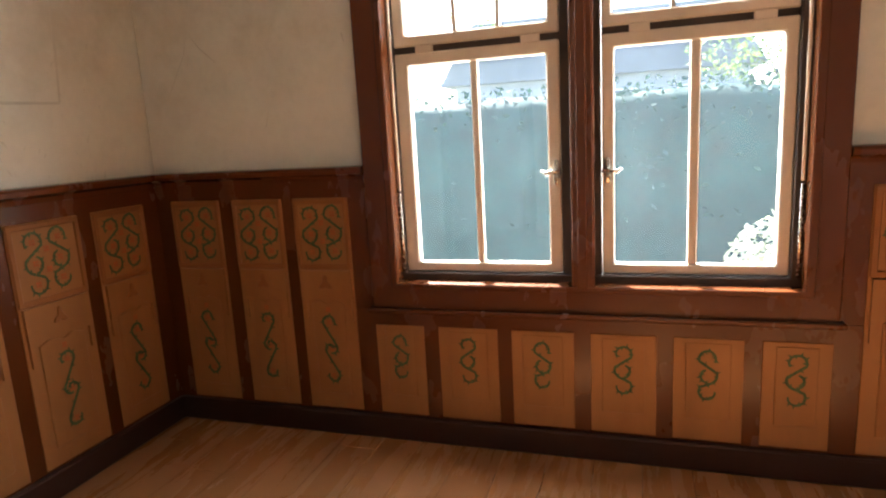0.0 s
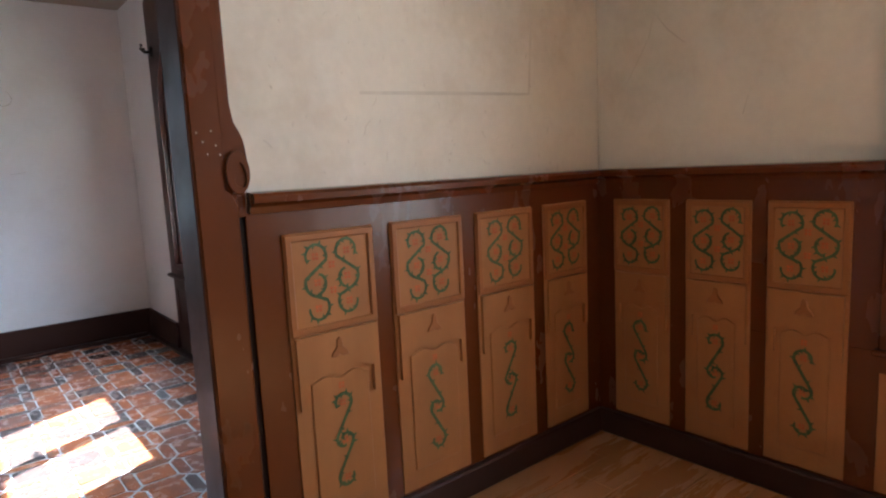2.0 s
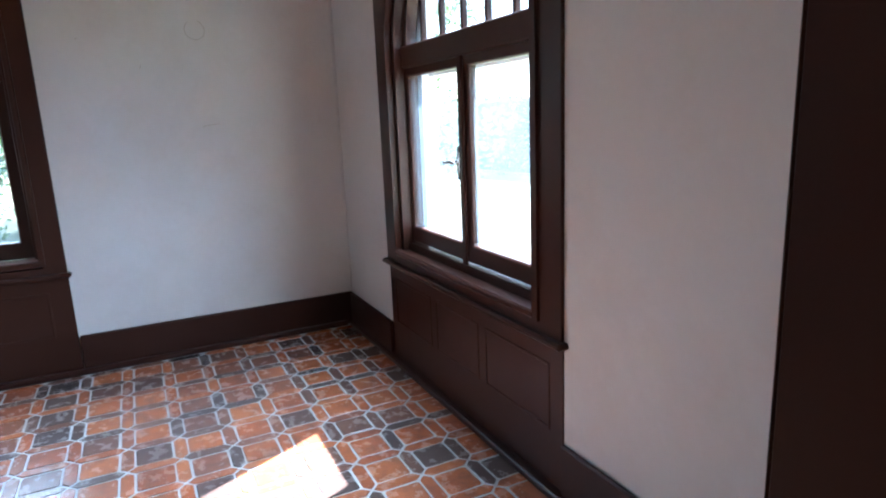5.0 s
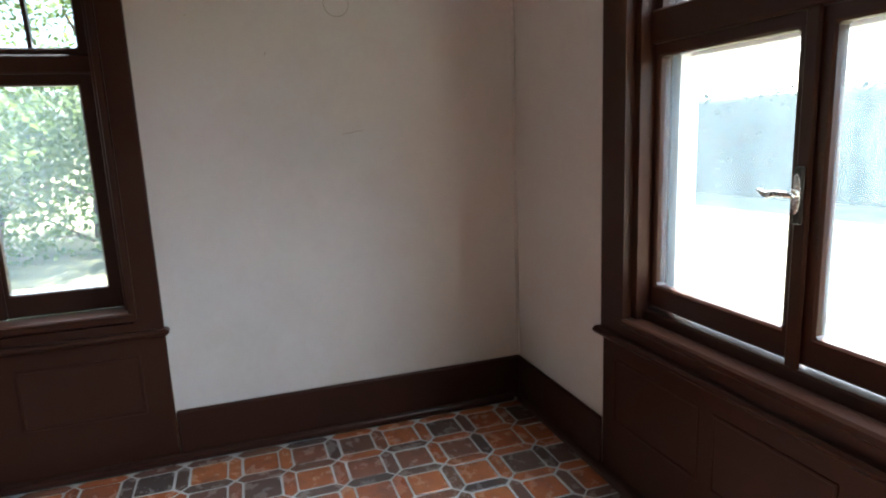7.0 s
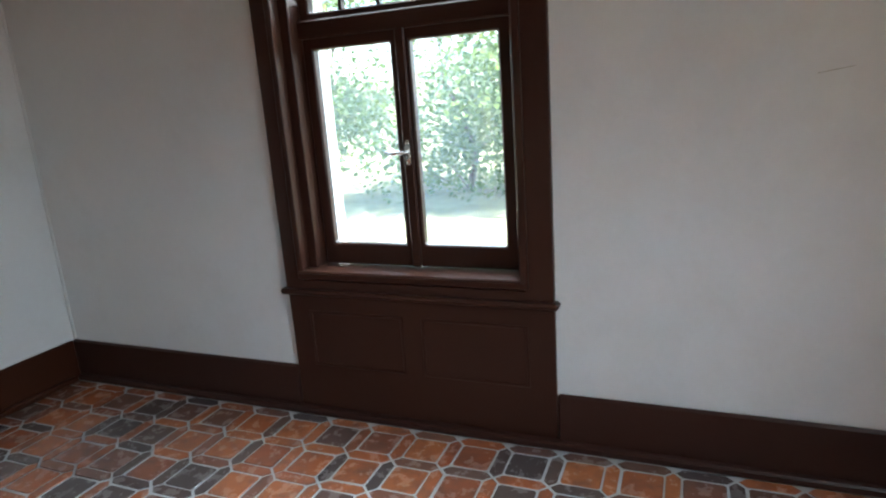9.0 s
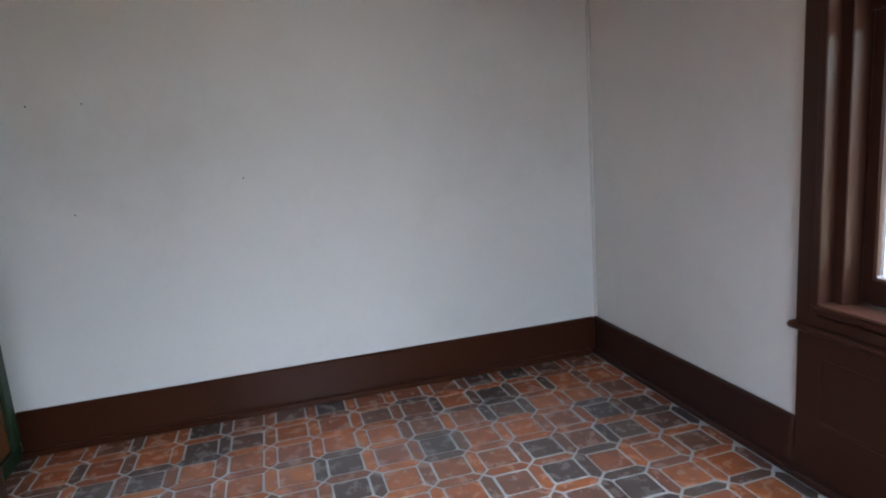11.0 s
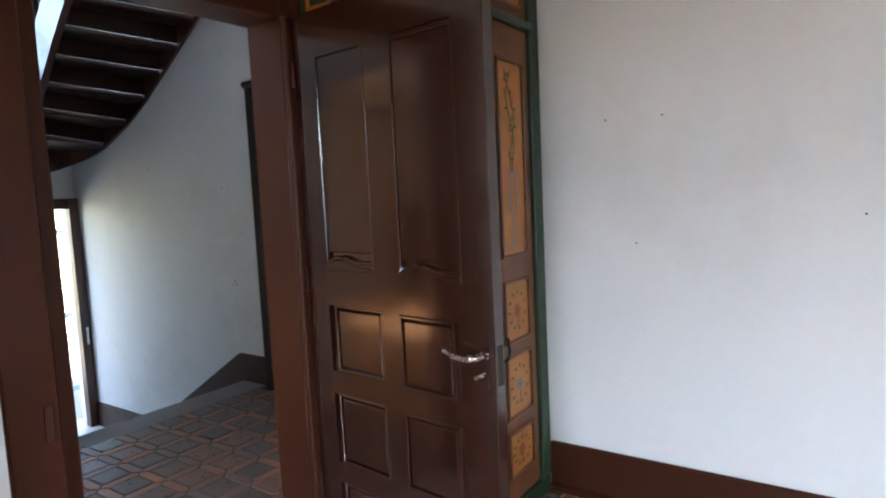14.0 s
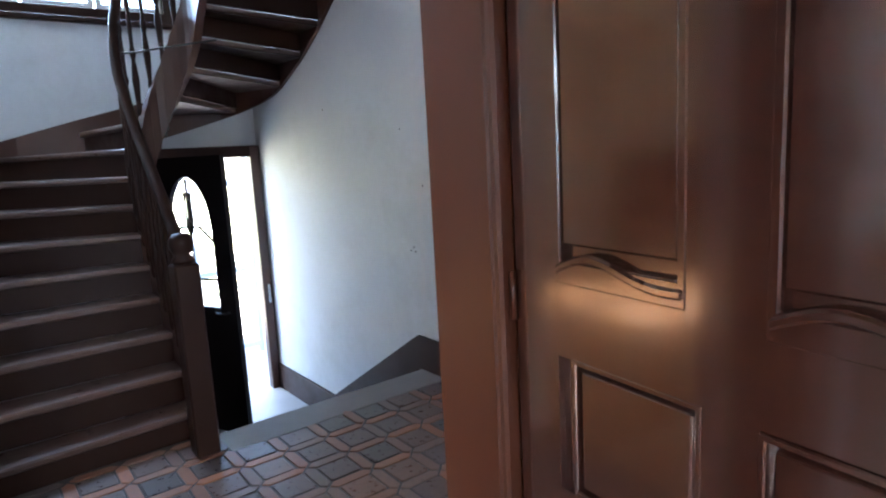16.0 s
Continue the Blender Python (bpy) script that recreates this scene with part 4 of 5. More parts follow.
structure(slab("opening_casing_south", (-2.845, -2.68, -0.27, -0.155, 0.0, 2.27), JAMB_BROWN, w=0.006), "brown painted casing post", "door casing")
scroll_casing("door_casing_latch", -1.095, -0.965, -2.842, -2.66, 1, 2.2, JAMB_BROWN, "brown door post with a carved volute", False)
strike = tagged(slab("strike_plate", (-2.851, -2.843, -1.072, -1.052, 0.80, 0.895), DARK_BROWN, w=0.002), "small painted-over strike plate on the door post", "strike plate", kind="structure")
hinge_jamb = tagged(slab("door_casing_hinge", (-2.845, -2.66, -2.06, -1.938, 0.0, 2.2), JAMB_BROWN, w=0.006), "brown painted door jamb", "door casing", kind="structure")
slab("jamb_bead", (-2.868, -2.846, -1.975, -1.935, 0.0, 2.05), JAMB_BROWN, hinge_jamb, w=0.006)
slab("jamb_bead", (-2.862, -2.846, -1.995, -1.980, 0.0, 2.05), JAMB_BROWN, hinge_jamb, w=0.005)
slab("jamb_bead", (-2.858, -2.846, -2.06, -1.975, 0.0, 2.05), RED_BROWN, hinge_jamb, w=0.004)
structure(slab("door_rebate", (-2.80, -2.661, -1.150, -1.096, 0.0, 2.041), JAMB_BROWN, w=0.005), "brown painted rebate strip on the door post", "door casing")
structure(slab("door_lintel", (-2.843, -2.662, -1.938, -1.095, 2.042, 2.20), JAMB_BROWN, w=0.006), "brown painted lintel over the doorway", "lintel")

structure(slab("cap_end", (-2.72, -2.69, 0.849, 0.8745, 1.19, 1.262), RED_BROWN, w=0.002), "end of the wainscot rail against the post", "trim")
structure(slab("shadow_gap", (-2.72, -2.712, 0.849, 0.872, 0.0, 1.19), BLACK_DOOR, w=0), "dark gap between post and wainscot", "trim")

# ---- the open brown door ----
DOOR = tagged(thing("door_1", (-2.875, -1.93, 0.0), "glossy brown panelled door standing open into the tiled room", "door"), kind="structure")
SWING = radians(6.5)
MD = Matrix.Translation((-2.876, -1.965, 0)) @ Matrix.Rotation(-SWING, 4, "Z") @ plane_of((2.876, 0, 0), (-1, 0, 0), (0, 1, 0))
D0, D1 = 2.876, 3.722
FIELDS = [(2.985, 3.235, 1.165, 1.895), (3.352, 3.612, 1.150, 1.885), (3.02, 3.262, 0.768, 1.008), (3.345, 3.572, 0.758, 1.002), (3.012, 3.262, 0.42, 0.68), (3.345, 3.58, 0.415, 0.675), (3.015, 3.26, 0.112, 0.34), (3.345, 3.585, 0.108, 0.338)]
bm = bmesh.new()
lbox(bm, MD, D0, D1, 0.012, 2.046, -0.042, -0.014)
part("door_leaf", bm, DOOR_BROWN, DOOR)
bm = bmesh.new()
for a, b, c, d in ((D0, 2.985, 0.012, 2.046), (3.612, D1, 0.012, 2.046), (3.262, 3.345, 0.11, 0.34), (3.262, 3.345, 0.418, 0.68), (3.262, 3.345, 0.765, 1.008), (3.235, 3.352, 1.16, 1.893), (2.985, 3.612, 1.893, 2.046), (2.985, 3.612, 1.008, 1.16), (2.985, 3.612, 0.68, 0.765), (2.985, 3.612, 0.34, 0.418), (2.985, 3.612, 0.012, 0.11)):
    lbox(bm, MD, a, b, c, d, -0.016, 0.0)
bmesh.ops.recalc_face_normals(bm, faces=bm.faces)
part("stiles_and_rails", bm, DOOR_BROWN, DOOR)
for k, (a, b, c, d) in enumerate(FIELDS):
    if k < 2:
        bm = bmesh.new()
        wave = [(a + (b - a) * q, c + 0.018 * math.sin(math.pi * q) + 0.012 * math.sin(2 * math.pi * q)) for q in [j / 12 for j in range(13)]]
        line = wave
        lo = [(u, v - 0.016) for u, v in line]
        strip(bm, lo, line, 0.014, MD @ Matrix.Translation((0, 0, -0.008)))
        bevel(bm, 0.004)
        part("wavy_moulding", bm, DOOR_BROWN, DOOR)
        lslab("door_panel", MD, (a + 0.012, b - 0.012, c + 0.035, d - 0.012, -0.015, -0.004), DOOR_BROWN, DOOR, w=0.004)
        lframe("panel_moulding", MD, (a - 0.004, b + 0.004, c - 0.03, d + 0.004), (a + 0.012, b - 0.012, c + 0.01, d - 0.012), -0.014, 0.002, DOOR_BROWN, DOOR, w=0.003)
    else:
        lslab("door_panel", MD, (a + 0.014, b - 0.014, c + 0.014, d - 0.014, -0.015, -0.003), DOOR_BROWN, DOOR, w=0.005)
        lframe("panel_moulding", MD, (a - 0.003, b + 0.003, c - 0.003, d + 0.003), (a + 0.008, b - 0.008, c + 0.008, d - 0.008), -0.014, 0.0015, DOOR_BROWN, DOOR, w=0.0025)
lslab("edge_strip", MD, (D1 - 0.012, D1 + 0.006, 0.012, 2.046, -0.044, 0.004), DOOR_BROWN, DOOR, w=0.003)
bm = bmesh.new()
lbox(bm, MD, 3.676, 3.700, 0.820, 0.965, 0.0, 0.003)
bevel(bm, 0.0015)
plate = part("handle_plate", bm, DOOR_BROWN, DOOR, "painted-over lock plate")
bm = bmesh.new()
tube(bm, [MD @ Vector(p) for p in ((3.688, 0.920, 0.0), (3.688, 0.920, 0.012), (3.688, 0.920, 0.046), (3.682, 0.920, 0.055), (3.668, 0.920, 0.058), (3.643, 0.916, 0.057), (3.613, 0.919, 0.056), (3.586, 0.927, 0.055), (3.573, 0.931, 0.054))], [0.015, 0.010, 0.009, 0.010, 0.0105, 0.0085, 0.0065, 0.0065, 0.005], 12)
part("handle", bm, NICKEL, plate, "worn nickel door lever", True)
bm = bmesh.new()
tube(bm, [MD @ Vector(p) for p in ((3.688, 0.863, 0.0), (3.688, 0.863, 0.022), (3.668, 0.855, 0.024))], 0.006)
part("key", bm, NICKEL, plate, "small nickel key", True)
lslab("lock_face", MD, (D1 + 0.005, D1 + 0.009, 0.83, 0.95, -0.034, -0.006), IRON, DOOR, "dark worn lock face on the door's edge", w=0.002)
for z in (0.25, 1.05, 1.80):
    bm = bmesh.new()
    tube(bm, [(-2.874, -1.958, z), (-2.874, -1.958, z + 0.09)], 0.006)
    part("hinge", bm, JAMB_BROWN, DOOR, "", True)

# ---- painted cabinet behind the door ----
CAB = thing("painted_cabinet", (-3.13, -2.45, 0.0), "tall folk-painted wooden cabinet with ochre flower panels", "cabinet")
slab("body", (-3.385, -2.86, -2.88, -2.03, 0.06, 2.60), CAB_FRAME, CAB, w=0.004)
slab("plinth", (-3.41, -2.86, -2.884, -2.025, 0.0, 0.075), CAB_GREEN, CAB, w=0.006)
slab("side_trim", (-3.412, -3.386, -2.884, -2.80, 0.075, 2.60), CAB_GREEN, CAB, w=0.006)
slab("side_trim", (-3.412, -3.386, -2.07, -2.025, 0.075, 2.60), CAB_GREEN, CAB, w=0.006)
slab("cornice_strip", (-3.425, -3.386, -2.80, -2.07, 2.055, 2.085), CAB_GREEN, CAB, w=0.008)
MC = plane_of((-3.386, 0, 0), (0, -1, 0), (-1, 0, 0))


def blob(bm, m, u, v, ru, rv, d, n=10):
    prism(bm, [(u + ru * math.cos(2 * math.pi * k / n), v + rv * math.sin(2 * math.pi * k / n)) for k in range(n)], 0.0012, m @ Matrix.Translation((0, 0, d)))


def painted_field(m, u0, u1, v0, v1, parent, motif, rng):
    f = lframe("field_frame", m, (u0 - 0.014, u1 + 0.014, v0 - 0.014, v1 + 0.014), (u0, u1, v0, v1), 0.010, 0.022, CAB_FRAME, parent, w=0.004)
    c = 0.022
    bm = bmesh.new()
    out = [(u0 + c, v0), (u1 - c, v0), (u1, v0 + c), (u1, v1 - c), (u1 - c, v1), (u0 + c, v1), (u0, v1 - c), (u0, v0 + c)]
    prism(bm, out, 0.004, m @ Matrix.Translation((0, 0, 0.008)))
    part("painted_field", bm, CAB_PANEL, f, "ochre painted field")
    bm = bmesh.new()
    lbox(bm, m, u0, u1, v0, v1, 0.006, 0.0095)
    part("field_ground", bm, CAB_GREEN, f)
    uc, vc, w, h = (u0 + u1) / 2, (v0 + v1) / 2, u1 - u0, v1 - v0
    greens, reds, blues = bmesh.new(), bmesh.new(), bmesh.new()
    if motif == "vase":
        vase = [(-0.022, -0.36), (0.022, -0.36), (0.012, -0.30), (0.008, -0.26), (0.03, -0.19), (0.034, -0.12), (0.024, -0.075), (0.036, -0.05), (-0.036, -0.05), (-0.024, -0.075), (-0.034, -0.12), (-0.03, -0.19), (-0.008, -0.26), (-0.012, -0.30)]
        rim = [(uc + a, vc + b * h / 0.78) for a, b in vase]
        core = [(uc + a * 0.62, vc + (b * 0.94 - 0.012) * h / 0.78) for a, b in vase]
        strip(blues, core, rim, 0.0012, m @ Matrix.Translation((0, 0, 0.0122)), True)
        for s, ph in ((1, 0.0), (-1, 1.3)):
            line = [(uc + s * 0.03 * math.sin(6.5 * q + ph) * (0.4 + q), vc + (-0.05 + 0.41 * q) * h / 0.78) for q in [k / 24 for k in range(25)]]
            a, b = ribbon(line, 0.006)
            strip(greens, a, b, 0.0012, m @ Matrix.Translation((0, 0, 0.0122)))
            for k in range(3, 25, 4):
                blob(greens, m, line[k][0] + 0.014 * s * (-1) ** k, line[k][1], 0.010, 0.006, 0.0122)
        for k in range(7):
            blob(reds, m, uc + rng.uniform(-0.045, 0.045), vc + (0.02 + 0.05 * k) * h / 0.78, 0.010, 0.010, 0.0126, 7)
    else:
        line = [(uc + 0.36 * w * math.cos(q), vc + 0.33 * h * math.sin(q)) for q in [0.4 + 5.6 * k / 30 for k in range(31)]]
        for k in range(0, 31, 3):
            blob(greens, m, line[k][0], line[k][1], 0.010, 0.006, 0.0122, 7)
            blob(reds, m, line[k][0] * 0.9 + uc * 0.1 + 0.006, line[k][1] * 0.9 + vc * 0.1, 0.006, 0.006, 0.0124, 6)
        a, b = ribbon([(uc, vc - 0.3 * h), (uc + 0.01, vc - 0.1 * h), (uc - 0.005, vc + 0.05 * h)], 0.006)
        strip(greens, a, b, 0.0012, m @ Matrix.Translation((0, 0, 0.0122)))
        for k in range(5):
            q = 2 * math.pi * k / 5
            blob(blues if motif == "blue" else reds, m, uc + 0.018 * math.cos(q), vc + 0.018 * math.sin(q), 0.012, 0.012, 0.0126, 7)
    for bmx, mt in ((greens, VINE), (reds, CAB_RED), (blues, CAB_BLUE)):
        if len(bmx.verts):
            tagged(part("painted_motif", bmx, mt, f), kind="stuff")
        else:
            bmx.free()


rng = random.Random(3)
for k, (u0, u1) in enumerate(((2.44, 2.795), (2.075, 2.435))):
    leaf = lslab("cabinet_door", MC, (u0, u1, 0.085, 2.05, 0.0, 0.010), CAB_FRAME, CAB, w=0.003)
    a, b = (2.525, 2.725) if k == 0 else (2.16, 2.36)
    for v0, v1, motif in ((1.13, 1.90, "vase"), (0.775, 1.01, "ring"), (0.455, 0.70, "blue"), (0.205, 0.375, "ring")):
        painted_field(MC, a, b, v0, v1, leaf, motif, rng)
    if k == 0:
        bm = bmesh.new()
        lbox(bm, MC, 2.475, 2.50, 0.68, 0.82, 0.010, 0.014)
        bevel(bm, 0.001)
        tube(bm, [MC @ Vector(p) for p in ((2.487, 0.80, 0.012), (2.487, 0.80, 0.04), (2.49, 0.76, 0.045), (2.487, 0.72, 0.04), (2.487, 0.70, 0.014))], 0.007)
        part("latch", bm, IRON, leaf, "dark iron latch", True)
top = lslab("top_field_board", MC, (2.075, 2.795, 2.09, 2.59, 0.0, 0.010), CAB_FRAME, CAB, w=0.003)
for a, b in ((2.13, 2.39), (2.47, 2.735)):
    painted_field(MC, a, b, 2.14, 2.52, top, "ring", rng)
MCN = plane_of((0, -2.03, 0), (-1, 0, 0), (0, 1, 0))
side = lslab("side_board", MCN, (2.86, 3.385, 2.03, 2.59, 0.0, 0.006), CAB_GREEN, CAB, w=0.002)
for a, b in ((2.90, 3.02), (3.06, 3.27), (3.30, 3.37)):
    lframe("side_frame", MCN, (a, b, 2.07, 2.54), (a + 0.016, b - 0.016, 2.086, 2.524), 0.006, 0.016, CAB_PANEL, side, w=0.003)
    bm = bmesh.new()
    blob(bm, MCN, (a + b) / 2, 2.30, (b - a) * 0.36, 0.17, 0.0065, 20)
    part("painted_disc", bm, CAB_YELLOW, side, "pale yellow painted oval")

# ---- radiator, switch and pipe beside the door ----
RAD = thing("radiator", (-2.90, -0.74, 0.0), "cream enamelled column radiator on the white wall", "radiator")
for k in range(5):
    y = -0.868 + 0.075 * k
    for x in (-2.935, -2.875):
        bm = bmesh.new()
        tube(bm, [(x, y, z) for z in (0.10, 0.14, 0.55, 0.97, 1.01)], [0.016, 0.030, 0.029, 0.030, 0.016], 12)
        part("column", bm, RADIATOR, RAD, "", True)
    bm = bmesh.new()
    tube(bm, [(-2.965, y, 1.0), (-2.94, y, 1.028), (-2.87, y, 1.028), (-2.845, y, 1.0)], [0.014, 0.030, 0.030, 0.014], 12)
    part("section_head", bm, RADIATOR, RAD, "", True)
    bm = bmesh.new()
    tube(bm, [(-2.965, y, 0.10), (-2.94, y, 0.08), (-2.87, y, 0.08), (-2.845, y, 0.10)], [0.014, 0.030, 0.030, 0.014], 12)
    part("section_foot", bm, RADIATOR, RAD, "", True)
for y in (-0.868, -0.568):
    slab("foot", (-2.935, -2.875, y - 0.02, y + 0.02, 0.0, 0.09), RADIATOR, RAD, w=0.006)
bm = bmesh.new()
tube(bm, [(-2.835, -0.895, 1.09), (-2.88, -0.895, 1.09), (-2.90, -0.87, 1.088), (-2.90, -0.47, 1.088)], 0.018, 10)
tagged(part("heating_pipe", bm, RADIATOR, None, "", True), "cream painted heating pipe along the wall", "pipe")
SWITCH = thing("light_switch", (-2.84, -0.90, 1.18), "cream double light switch and socket on the wall", "switch")
slab("plate", (-2.842, -2.8305, -0.925, -0.78, 1.145, 1.225), PLASTIC, SWITCH, w=0.003)
for y in (-0.905, -0.865):
    slab("rocker", (-2.849, -2.8425, y - 0.012, y + 0.012, 1.165, 1.205), PLASTIC, SWITCH, w=0.002)
for y, z in ((-0.83, 1.195), (-0.81, 1.195), (-0.83, 1.175), (-0.81, 1.175)):
    slab("socket_hole", (-2.8435, -2.8425, y - 0.003, y + 0.003, z - 0.003, z + 0.003), IRON, SWITCH, w=0)

# ---- stair hall ----
BD = tagged(thing("door_2", (-1.45, -3.33, 0.0), "near-black closed door with a dark frame in the hall", "door"), kind="structure")
slab("door_leaf", (-1.90, -1.05, -3.345, -3.325, 0.0, 2.10), BLACK_DOOR, BD)
slab("door_frame", (-1.05, -0.96, -3.349, -3.26, 0.0, 2.19), BLACK_DOOR, BD)
slab("door_frame", (-1.99, -1.90, -3.349, -3.26, 0.0, 2.19), BLACK_DOOR, BD)
slab("door_head", (-2.01, -0.93, -3.349, -3.25, 2.191, 2.235), BLACK_DOOR, BD, w=0.012)
slab("door_head", (-1.90, -1.05, -3.349, -3.26, 2.10, 2.19), BLACK_DOOR, BD)
bm = bmesh.new()
lathe(bm, (-1.14, -3.29, 0.97), [(0.001, -0.02), (0.016, -0.014), (0.02, 0), (0.016, 0.014), (0.001, 0.02)])
part("knob", bm, NICKEL, BD, "small worn knob", True)

# sloping skirting beside the entrance steps
MS = plane_of((0, -3.35, 0), (-1, 0, 0), (0, 1, 0))
bm = bmesh.new()
prism(bm, [(0.955, 0.0), (0.955, 0.215), (0.575, 0.215), (-0.66, -0.55), (-1.83, -0.55), (-1.83, -0.79), (-0.62, -0.79), (0.62, 0.0)], 0.022, MS)
structure(part("baseboard_hall", bm, STAIR_DARK), "dark skirting board stepping down beside the entrance", "skirting")

FD = tagged(thing("door_3", (1.8, -2.35, -0.79), "dark entrance door with an arched glass light, standing ajar", "door"), kind="structure")
slab("door_frame", (1.77, 1.86, -3.35, -3.26, -0.79, 1.50), STAIR, FD, w=0.006)
slab("door_frame", (1.77, 1.86, -2.33, -2.26, -0.79, 1.50), STAIR, FD, w=0.006)
slab("door_head", (1.76, 1.86, -3.26, -2.33, 1.40, 1.50), STAIR_DARK, FD, w=0.006)
slab("latch_plate", (1.764, 1.77, -3.325, -3.30, 0.05, 0.22), NICKEL, FD, "worn metal latch plate", w=0.001)
hx, hy, ex, ey = 1.77, -2.36, 0.95, -2.75
du = Vector((ex - hx, ey - hy, 0))
L = du.length
du.normalize()
MF = plane_of((hx, hy, -0.78), du, Vector((du.y, -du.x, 0)))
bm = bmesh.new()
OV = [(0.51 - 0.235 * math.cos(a), 1.62 + 0.43 * math.sin(a)) for a in [math.pi * k / 16 for k in range(17)]]
OV = [(0.275, 1.03)] + OV + [(0.745, 1.03)]
ring = [(0.0, 0.0)] + [(0.0, 2.2) if i < len(OV) / 2 else (L, 2.2) for i in range(1, len(OV) - 1)] + [(L, 0.0)]
ring[1:-1] = [(min(max((u - OV[1][0]) / (OV[-2][0] - OV[1][0]), 0), 1) * L, 2.2) for u, v in OV[1:-1]]
strip(bm, OV, ring, 0.045, MF)
prism(bm, [(0, 0), (L, 0), (0.745, 1.03), (0.275, 1.03)], 0.045, MF)
leaf = part("door_leaf", bm, BLACK_DOOR, FD)
bm = bmesh.new()
prism(bm, OV, 0.004, MF @ Matrix.Translation((0, 0, 0.02)))
g = part("pane", bm, GLASS, leaf, "arched glass light")
g.visible_shadow = False
bm = bmesh.new()
uc = 0.51
for line in ([(uc, 1.03), (uc, 2.04)], [(uc - 0.23, 1.55), (uc - 0.10, 1.66), (uc - 0.02, 1.66), (uc, 1.60)], [(uc + 0.23, 1.55), (uc + 0.10, 1.66), (uc + 0.02, 1.66), (uc, 1.60)], [(uc - 0.03, 1.93), (uc - 0.03, 1.7), (uc - 0.02, 1.62)], [(uc + 0.03, 1.93), (uc + 0.03, 1.7), (uc + 0.02, 1.62)], [(uc - 0.23, 1.25), (uc + 0.23, 1.25)]):
    tube(bm, [MF @ Vector((u, v, 0.035)) for u, v in line], 0.011, 6)
part("grille", bm, IRON, leaf, "dark iron ornamental grille", True)
bm = bmesh.new()
tube(bm, [MF @ Vector(p) for p in ((L - 0.07, 1.0, 0.045), (L - 0.07, 1.0, 0.09), (L - 0.16, 1.0, 0.095))], 0.009)
part("handle", bm, IRON, leaf, "dark lever handle", True)

# high stair window
W4 = tagged(thing("window_4", (1.88, -1.95, 2.5), "high stair window with a dark frame", "window"), kind="structure")
M4 = plane_of((1.88, 0, 0), (0, -1, 0), (-1, 0, 0))
lframe("window_frame", M4, (1.15, 2.75, 2.5, 3.6), (1.22, 2.68, 2.58, 3.53), -0.04, 0.06, STAIR_DARK, W4)
for a, b in ((1.22, 1.70), (1.72, 2.18), (2.20, 2.68)):
    sash = lframe("sash", M4, (a, b, 2.58, 3.53), (a + 0.035, b - 0.035, 2.62, 3.49), -0.02, 0.03, OUTER_WHITE, W4, "white painted sash")
    lslab("glazing_bar", M4, (a + 0.035, b - 0.035, 3.03, 3.05, -0.012, 0.02), OUTER_WHITE, sash)
    pane(M4, a + 0.035, b - 0.035, 2.62, 3.49, sash)
lslab("window_sill", M4, (1.10, 2.80, 2.46, 2.50, 0.05, 0.12), STAIR_DARK, W4, w=0.006)

# winding staircase
RISE, FIRST, N = 0.168, 0.135, 18


def along(points, d):
    for a, b in zip(points, points[1:]):
        s = (Vector(b) - Vector(a)).length
        if d <= s or b is points[-1]:
            return Vector(a).lerp(Vector(b), d / s)
        d -= s


INNER = [(-0.58, -1.98), (0.30, -1.98)] + [(0.30 + 0.25 * math.sin(a), -2.23 + 0.25 * math.cos(a)) for a in [math.pi * k / 12 for k in range(1, 13)]] + [(-2.4, -2.48)]
OUTER = [(-0.58, -1.02), (1.24, -1.02)] + [(1.24 + 0.57 * math.sin(a), -1.59 + 0.57 * math.cos(a)) for a in [math.pi * k / 12 for k in range(1, 7)]] + [(1.81, -2.78)] + [(1.24 + 0.57 * math.cos(a), -2.78 - 0.57 * math.sin(a)) for a in [math.pi * k / 12 for k in range(1, 7)]] + [(-2.4, -3.35)]
IN_D = [0.06, 0.22, 0.40, 0.58, 0.73, 0.86, 0.95, 1.02, 1.09, 1.18, 1.27, 1.36, 1.46, 1.57, 1.70, 1.86, 2.02, 2.19, 2.36]
OUT_D = [0.0, 0.20, 0.40, 0.60, 0.82, 1.08, 1.46, 1.96, 2.52, 3.10, 3.72, 4.30, 4.88, 5.30, 5.62, 5.88, 6.14, 6.40, 6.66]
STAIRS = thing("staircase", (-0.58, -1.98, 0.0), "dark brown painted winding wooden staircase with turned balusters", "staircase")


def step_z(i):
    return FIRST + RISE * i


